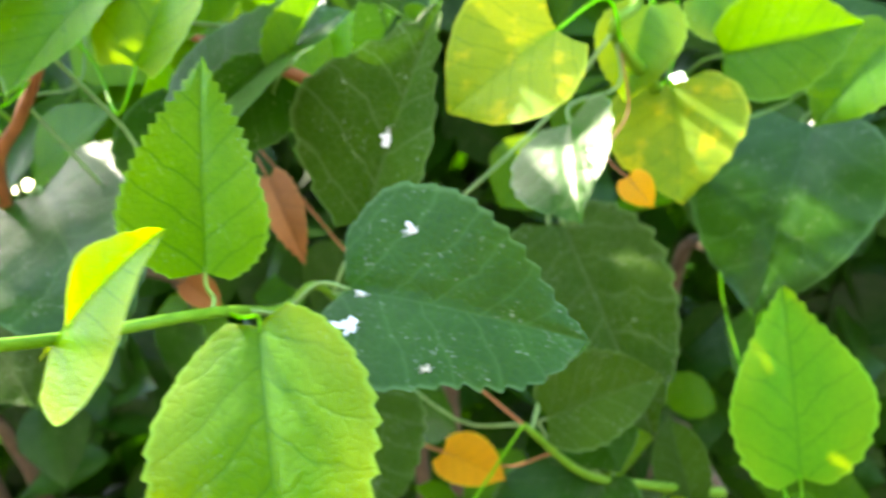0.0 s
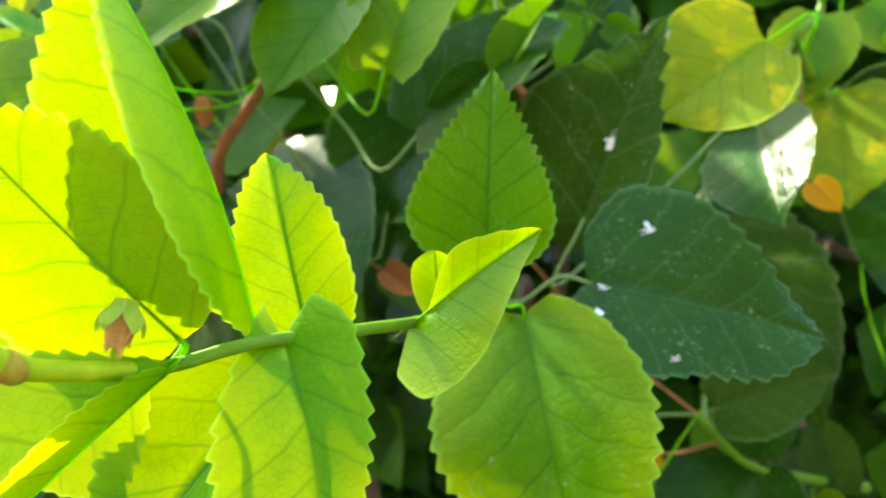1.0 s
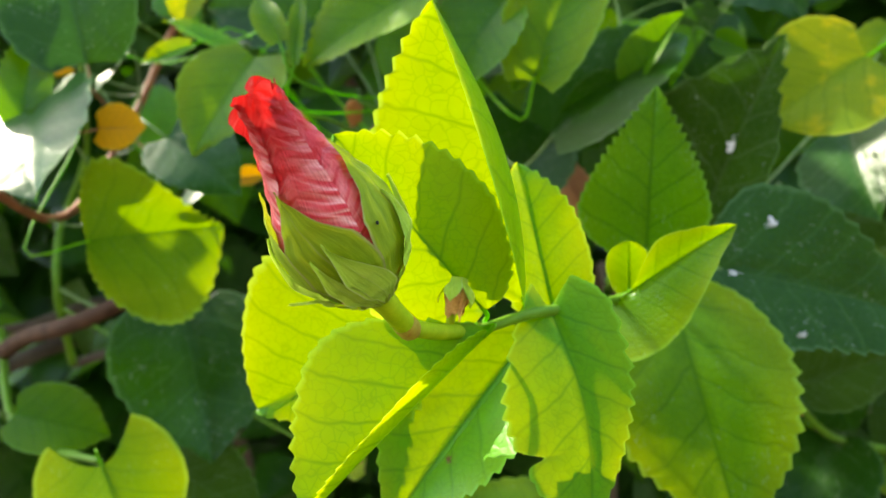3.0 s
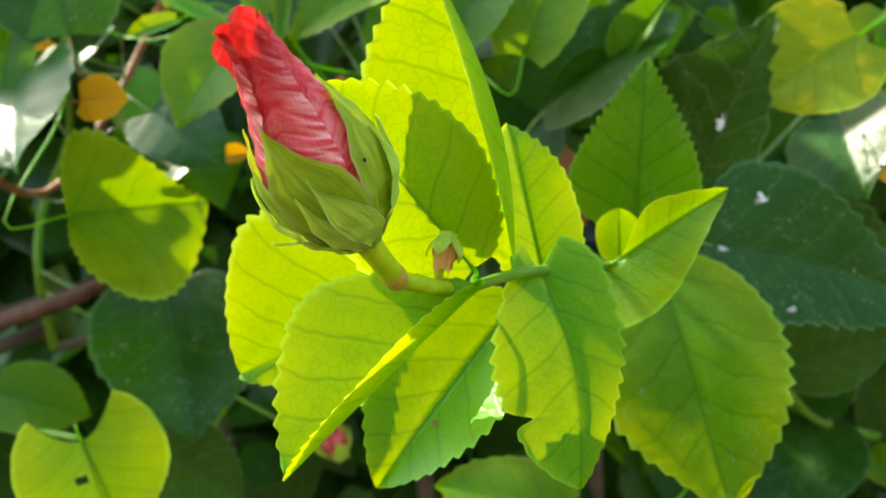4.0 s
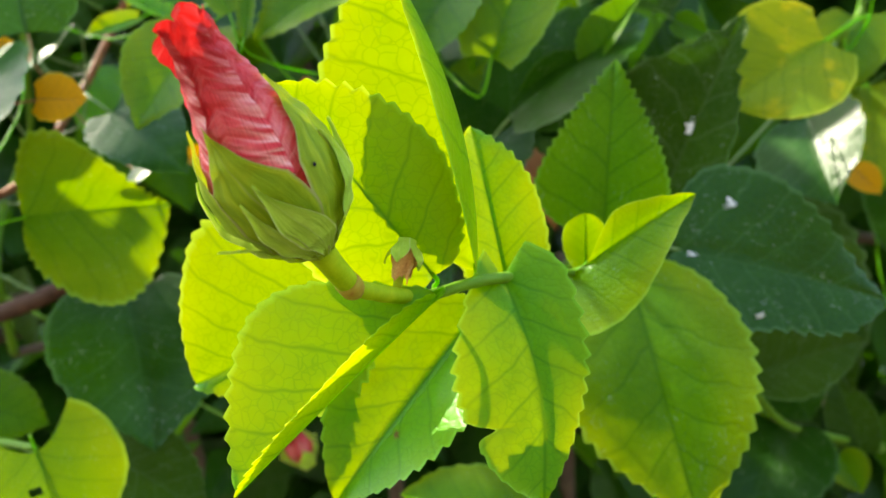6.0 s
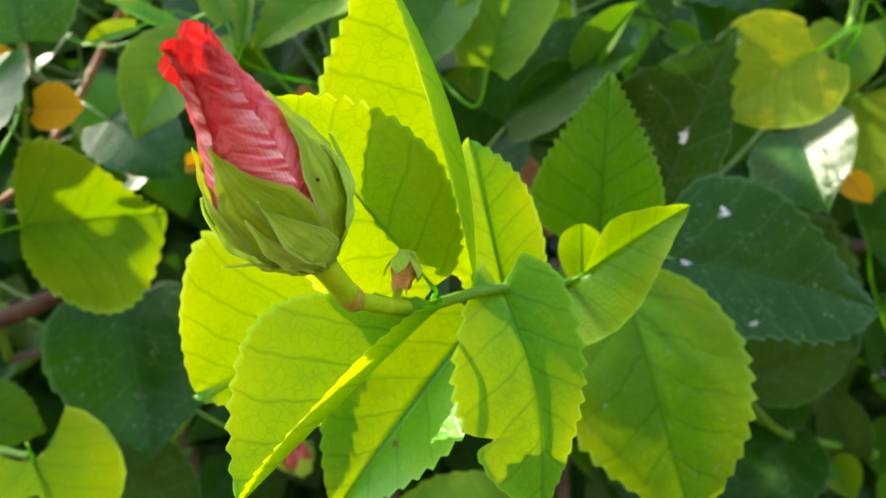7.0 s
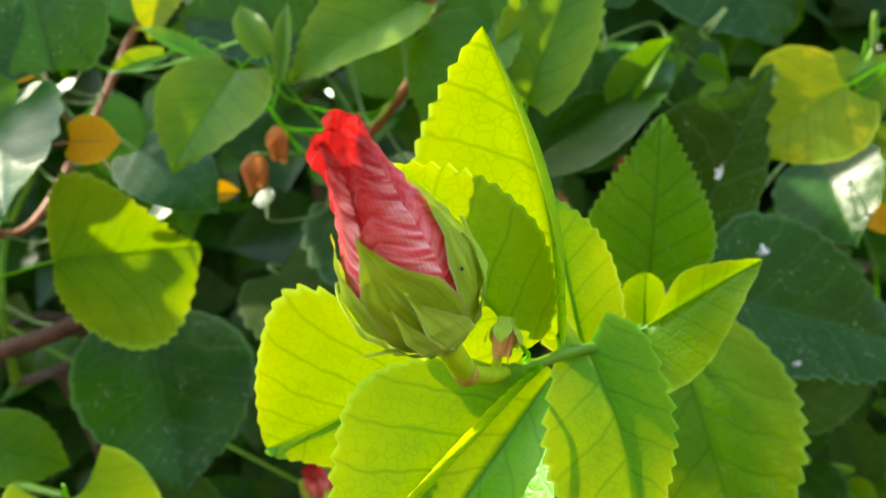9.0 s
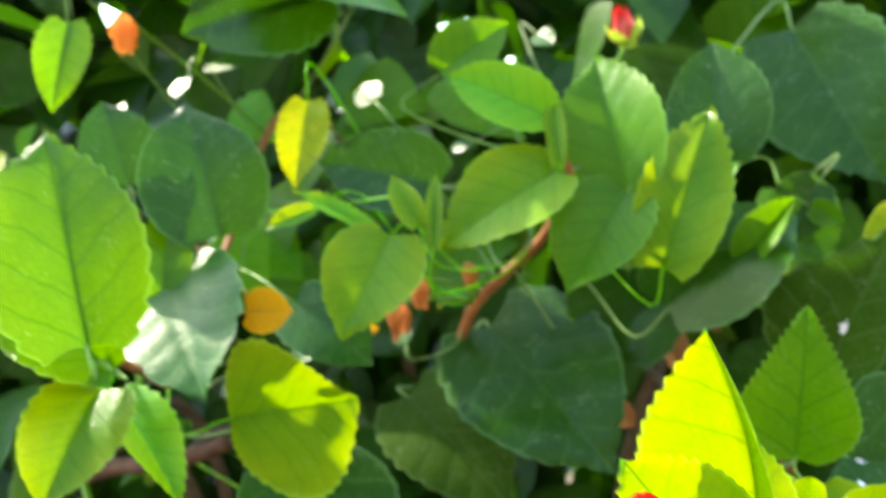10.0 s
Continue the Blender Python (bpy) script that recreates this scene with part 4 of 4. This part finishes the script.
def flower_bud(base, tip, joint, node, toward):
    length = (tip - base).length
    root = tagged(new("hibiscus_bud"), "closed red hibiscus bud in a green calyx on a short stalk", "flower bud")
    root.matrix_world = facing(base, tip, toward)
    bpy.context.view_layer.update()
    for k in range(5):
        phi = -28 + 72 * k
        end = (1.0, 0.955, 0.985, 0.94, 0.97)[k]
        flare = lambda t, c: 0.010 * c - 0.006 + max(0, t - 0.86) / 0.14 * (0.026 * c * c + 0.014 * math.sin(4.0 * c + 1.3 * k))
        v, f, uv = shell(length, 0.18, end, phi, lambda t: 48 + 4 * t, flare, twist=34, rows=150, cols=30, rag=0.022, wrinkle=0.0030, seed=k)
        mesh_object("petal", v, f, M_PETAL, root, "furled silky red petal", uv)
    # sepals joined to a third of the height, each point leaning the same way round
    for phi, half, top, vee, turn in ((-2, 37, 0.66, 0.66, -30), (-74, 37, 0.63, 0.68, -16), (70, 37, 0.70, 0.62, 14), (142, 37, 0.68, 0.6, -10), (214, 37, 0.64, 0.62, -10)):
        shape = lambda t: half * (1 if t < vee else max(0.012, 1 - ((t - vee) / (1 - vee)) ** 0.9))
        v, f, uv = shell(length, 0.0, top, phi, shape, lambda t, c: 0.020 + 0.006 * c * c * (1 - t) + 0.003 * t * c, rows=44, cols=16, keel=0.009, seed=20 + int(phi), twist=0)
        v = [lean(q, length, top, turn) for q in v]
        mesh_object("sepal", v, f, M_SEPAL, root, "", uv)
    for phi, half, top, turn, curl in ((-2, 13, 0.41, -16, 0.06), (32, 19, 0.45, -36, 0.03), (72, 17, 0.46, 2, 0.0), (112, 15, 0.42, 5, 0.1), (160, 15, 0.40, 0, 0.1), (216, 15, 0.40, -6, 0.1), (-76, 15, 0.46, -8, 0.0), (-40, 12, 0.28, -6, 0.35)):
        shape = lambda t: half * (0.62 + 0.55 * math.sin(math.pi * min(1, t * 1.15))) * max(0.03, 1 - t ** 2.4)
        v, f, uv = shell(length, 0.005, top, phi, shape, lambda t, c: 0.028 * min(1, 0.25 + t * 4) + 0.014 * c * c - 0.004 * t + curl * max(0, t - 0.6) ** 1.5, rows=24, cols=10, keel=0.007, seed=40 + int(phi), swell=0.012, twist=turn)
        mesh_object("bract", v, f, M_BRACT, root, "narrow pale green bract", uv)
    rim = 0.252 * length
    a0 = radians(46)
    speck = [(math.sin(a0 + math.cos(q) * 0.030) * rim, 0.395 * length + math.sin(q) * 0.0004, math.cos(a0 + math.cos(q) * 0.030) * rim) for q in np.linspace(0, 6.283, 9)[:-1]]
    mesh_object("dark_speck", speck + [(math.sin(a0) * (rim + 0.0004), 0.395 * length, math.cos(a0) * (rim + 0.0004))], [(k, (k + 1) % 8, 8) for k in range(8)], M_DOT, root, "tiny dark speck")
    inv = root.matrix_world.inverted()
    path = smooth_path([(0, 0.03 * length, 0), tuple(inv @ (base.lerp(joint, 0.5))), tuple(inv @ joint)], 6)
    v, f, uv = tube(path, [0.0028, 0.0027, 0.0026, 0.0025, 0.0024, 0.0024, 0.0024, 0.0024, 0.0024, 0.0024, 0.0024, 0.0025, 0.0025], 14)
    mesh_object("pedicel", v, f, M_PEDICEL, root, "", uv)
    j = inv @ joint
    d = (inv @ base.lerp(joint, 0.6) - j).normalized()
    v, f, uv = tube([j + d * 0.003, j + d * 0.001, j - d * 0.0008, j - d * 0.002], [0.0025, 0.0026, 0.0025, 0.0019], 14)
    mesh_object("joint", v, f, M_JOINT, root, "brown swollen stalk joint", uv)
    path = smooth_path([tuple(j), tuple(inv @ (joint.lerp(node, 0.5) + Vector((0, 0, -0.0005)))), tuple(inv @ node)], 5)
    v, f, uv = tube(path, (0.0019, 0.0017), 12)
    mesh_object("lower_stalk", v, f, M_PEDICEL, root, "", uv)
    return root


flower_bud(BUD_BASE, BUD_TIP, STALK_JOINT, NODE, (0.06, -1.0, -0.10))


def withered_bud(place, size, name, label, material, cap=None, seed=0, hang=(0, 0, -1)):
    """A small shrunken bud: crumpled scales round a core, hanging on a thin stalk."""
    rng = random.Random(seed)
    root = tagged(new(name), label, "flower bud")
    root.matrix_world = facing(place, tuple(Vector(place) + Vector(hang)), (0.1, -1, 0.1))
    bpy.context.view_layer.update()
    for k in range(5):
        v, f, uv = shell(size, 0.0, rng.uniform(0.8, 1.05), 72 * k + rng.uniform(-12, 12), lambda t: 42 * (1 - 0.2 * t ** 5), lambda t, c: 0.05 + 0.04 * c + 0.06 * t, rows=14, cols=8, rag=0.07, wrinkle=0.025, seed=seed + k, twist=rng.uniform(-20, 40))
        mesh_object("scale", v, f, material, root, "", uv)
    if cap:
        for k in range(5):
            v, f, uv = shell(size, -0.12, 0.60, 72 * k + 20, lambda t: 40 * max(0.05, 1 - t ** 2.5), lambda t, c: 0.16 + 0.05 * c * c + 0.12 * t * t, rows=10, cols=6, seed=seed + 9 + k)
            mesh_object("sepal", v, f, cap, root, "", uv)
    return root


M_WITHER = tissue("withered_petal", [(0.3, (0.45, 0.18, 0.04)), (0.7, (0.80, 0.48, 0.16))], 5, 0.7, 0.6, thin=0.25, glow=(0.7, 0.3, 0.05), stretch=(3, 3, 1))
M_DRY = tissue("dry_flower", [(0.3, (0.34, 0.11, 0.03)), (0.7, (0.62, 0.26, 0.09))], 5, 0.75, 0.6, thin=0.35, glow=(0.7, 0.25, 0.08), stretch=(3, 3, 1))
M_FADED = tissue("faded_flower", [(0.3, (0.75, 0.22, 0.03)), (0.7, (0.85, 0.38, 0.12))], 5, 0.6, 0.5, thin=0.4, glow=(0.95, 0.35, 0.05), stretch=(3, 3, 1))


def on_stalk(root, place, branch_, material=M_STEM):
    """A thin stalk from a small bud to the nearest stem."""
    inv = root.matrix_world.inverted()
    goal = inv @ nearest_on(branch_["path"], place)
    path = smooth_path([(0, 0.0005, 0), tuple(goal * 0.5 + Vector((0.0, -0.002, 0.0))), tuple(goal)], 4)
    v, f, uv = tube(path, (0.0009, 0.0011), 7)
    mesh_object("stalk", v, f, material, root, "", uv)


stub = withered_bud(STUB + Vector((-0.0012, 0.002, 0.0052)), 0.0086, "spent_bud", "small spent bud, brown and shrivelled in pale green sepals", M_WITHER, M_BRACT, 3, (-0.2, -0.4, -1.0))
on_stalk(stub, STUB, shoot, M_PEDICEL)
for q, size, seed in ((DRY_A, 0.017, 11), (DRY_B, 0.019, 23), (DRY_C, 0.014, 37)):
    on_stalk(withered_bud(q, size, "dry_flower", "shrivelled brown dead hibiscus flower hanging from a twig", M_DRY, None, seed), q, centre_br)
for q, br in ((RED_A, centre_br), (RED_B, left_br)):
    on_stalk(withered_bud(q, 0.022, "small_red_bud", "small closed red bud among shaded leaves", M_PETAL, M_BRACT, 51, (-0.2, -0.3, 0.7)), q, br)
on_stalk(withered_bud(FADED, 0.024, "faded_flower", "faded orange hibiscus flower drooping among leaves", M_FADED, None, 61), FADED, top_br)

# ---- the depth of the hedge: leaves beyond counting ----
def thicket(name, label, count, box, sizes, kinds, seed, face, clear=(), over=()):
    """Many simple folded leaves in a box of space; face: how they are turned, on the whole;
    clear: places below that a gap lets the sun reach; over: places that it shades."""
    rng = random.Random(seed)
    verts, faces, uvs, mats = [], [], [], []
    rows = [(0.0, 0.02), (0.12, 0.62), (0.3, 0.98), (0.5, 0.92), (0.72, 0.58), (0.9, 0.2), (1.0, 0.0)]
    for i in range(count + len(over)):
        p = Vector([rng.uniform(a, b) for a, b in box])
        if i >= count:
            p = Vector(over[i - count]) + SUN_DIR * rng.uniform(0.33, 0.38)
        elif any(((p - Vector(q)) - SUN_DIR * (p - Vector(q)).dot(SUN_DIR)).length < 0.052 for q in clear):
            continue
        n = (Vector(face) + Vector([rng.gauss(0, 0.45) for _ in range(3)])).normalized()
        d = Vector((rng.gauss(0, 0.7), rng.gauss(-0.2, 0.4), rng.gauss(-0.5, 0.6)))
        d = (d - n * d.dot(n)).normalized()
        s = d.cross(n)
        length = rng.uniform(*sizes)
        hw = length * rng.uniform(0.32, 0.5)
        fold, droop = rng.uniform(0.05, 0.4), rng.uniform(-0.05, 0.3)
        start = len(verts)
        mat = rng.choice(kinds)
        for u, w in rows:
            c = p + d * (u - 0.5) * length - n * droop * length * (u - 0.4) ** 2
            for v in (-1, -0.5, 0, 0.5, 1):
                jag = rng.uniform(0.93, 1.05) if abs(v) == 1 else 1.0
                verts.append(c + s * v * w * hw * jag + n * abs(v) * w * hw * fold)
                uvs.append((0.5 + v * w * hw / length, u))
        for j in range(len(rows) - 1):
            for k in range(4):
                a = start + j * 5 + k
                faces.append((a, a + 1, a + 6, a + 5))
                mats.append(mat)
    order = list(LEAF)
    ob = mesh_object(name, verts, faces, LEAF[order[0]], None, "", uvs)
    for k in order[1:]:
        ob.data.materials.append(LEAF[k])
    ob.data.polygons.foreach_set("material_index", [order.index(m) for m in mats])
    return tagged(ob, label, "foliage", "", "stuff")


# unseen blocking leaves go sunward of SHADED; SUNNY and FLECKS are kept clear
SHADED = [(-0.125, 0.415, 1.137), (-0.11, 0.395, 1.115), (-0.095, 0.38, 1.10), (-0.055, 0.42, 1.15), (-0.05, 0.425, 1.16), (-0.240, 0.333, 1.11), (-0.026, 0.384, 1.168), (-0.013, 0.391, 1.176), (-0.038, 0.382, 1.16), (-0.016, 0.289, 1.14), (-0.012, 0.29, 1.165), (-0.018, 0.288, 1.115)]
SUNNY = [(-0.227, 0.295, 1.038), (-0.248, 0.299, 1.054), (-0.197, 0.347, 1.133)]
FLECKS = SUNNY + GLINTS + [(-0.133, 0.204, 1.106), (-0.12, 0.203, 1.09), (-0.30, 0.50, 1.30), (-0.36, 0.50, 1.33), (-0.42, 0.50, 1.28), (-0.25, 0.50, 1.34), (-0.33, 0.50, 1.24), (-0.40, 0.50, 1.36), (-0.20, 0.48, 1.30), (0.198, 0.446, 1.02), (0.20, 0.45, 1.05), (-0.255, 0.31, 1.165), (-0.231, 0.325, 1.177), (0.224, 0.523, 0.989), (0.239, 0.524, 1.017), (0.184, 0.486, 1.186), (0.236, 0.497, 1.17), (0.076, 0.461, 1.185), (0.166, 0.485, 1.135), (0.082, 0.387, 1.177), (0.095, 0.388, 1.19), (0.108, 0.391, 1.136), (-0.121, 0.376, 1.274), (-0.148, 0.424, 1.222), (0.204, 0.487, 1.183),
                  (-0.126, 0.377, 1.272), (-0.07, 0.38, 1.23), (0.10, 0.395, 1.13), (0.10, 0.37, 1.175), (0.24, 0.50, 1.03), (-0.01, 0.30, 1.13)]
thicket("hedge_foliage", "dense green hibiscus foliage deep in the hedge", 230, ((-0.75, 0.65), (0.60, 0.76), (0.75, 1.44)), (0.06, 0.10),
        ["dark"] * 9 + ["mid"] * 4 + ["fresh"] + ["olive"] * 3, 5, (-0.1, -0.8, 0.45))
thicket("sunlit_foliage", "sunlit yellow-green hibiscus foliage in the upper hedge", 270, ((-0.62, 0.02), (0.46, 0.59), (1.16, 1.46)), (0.04, 0.08),
        ["fresh"] * 4 + ["young"] * 3 + ["mid"] * 4 + ["dark"] * 3 + ["yellow"], 31, (-0.3, -0.6, 0.7), FLECKS)
# darkest leaf colour only, which deepens the shade between the front leaves
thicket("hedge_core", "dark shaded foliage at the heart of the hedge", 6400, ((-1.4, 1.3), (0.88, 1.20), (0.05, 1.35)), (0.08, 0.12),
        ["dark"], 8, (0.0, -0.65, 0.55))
# unseen leaves added overhead, placed to shade chosen leaves
thicket("upper_foliage", "unseen hibiscus foliage added above, shading the leaves below", 22, ((-0.30, 0.14), (0.56, 0.84), (1.42, 1.62)), (0.07, 0.11),
        ["dark"] * 3 + ["mid"] * 3 + ["fresh"], 12, (-0.1, -0.3, 0.9), FLECKS, SHADED)
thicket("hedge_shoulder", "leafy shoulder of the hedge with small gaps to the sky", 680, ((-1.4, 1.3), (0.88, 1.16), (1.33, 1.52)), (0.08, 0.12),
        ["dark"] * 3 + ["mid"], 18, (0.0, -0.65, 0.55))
# unseen canopy added to keep sky light out of the hedge's depth
thicket("hedge_top", "dense unseen foliage added over the hedge to shade its depth", 1050, ((-1.2, 1.1), (0.74, 1.16), (1.48, 1.66)), (0.08, 0.12),
        ["dark"], 14, (0.0, -0.2, 0.95), FLECKS)

ground = mesh_object("ground", [(-400, -400, 0), (400, -400, 0), (400, 400, 0), (-400, 400, 0)], [(0, 1, 2, 3)], M_SOIL)
tagged(ground, "bare brown soil under the hedge", "ground", "", "structure")

# a plain unseen wall, added behind the camera to hold back low sky light
wall = mesh_object("sky_block_wall", [(x, y, z) for x in (-6, 6) for y in (-1.9, -1.7) for z in (-0.05, 3.3)],
                   [(0, 1, 3, 2), (4, 6, 7, 5), (0, 4, 5, 1), (2, 3, 7, 6), (1, 5, 7, 3), (0, 2, 6, 4)], M_PLASTER, smooth=False)
tagged(wall, "plain unseen wall added across from the hedge to block low sky", "wall", "", "structure")
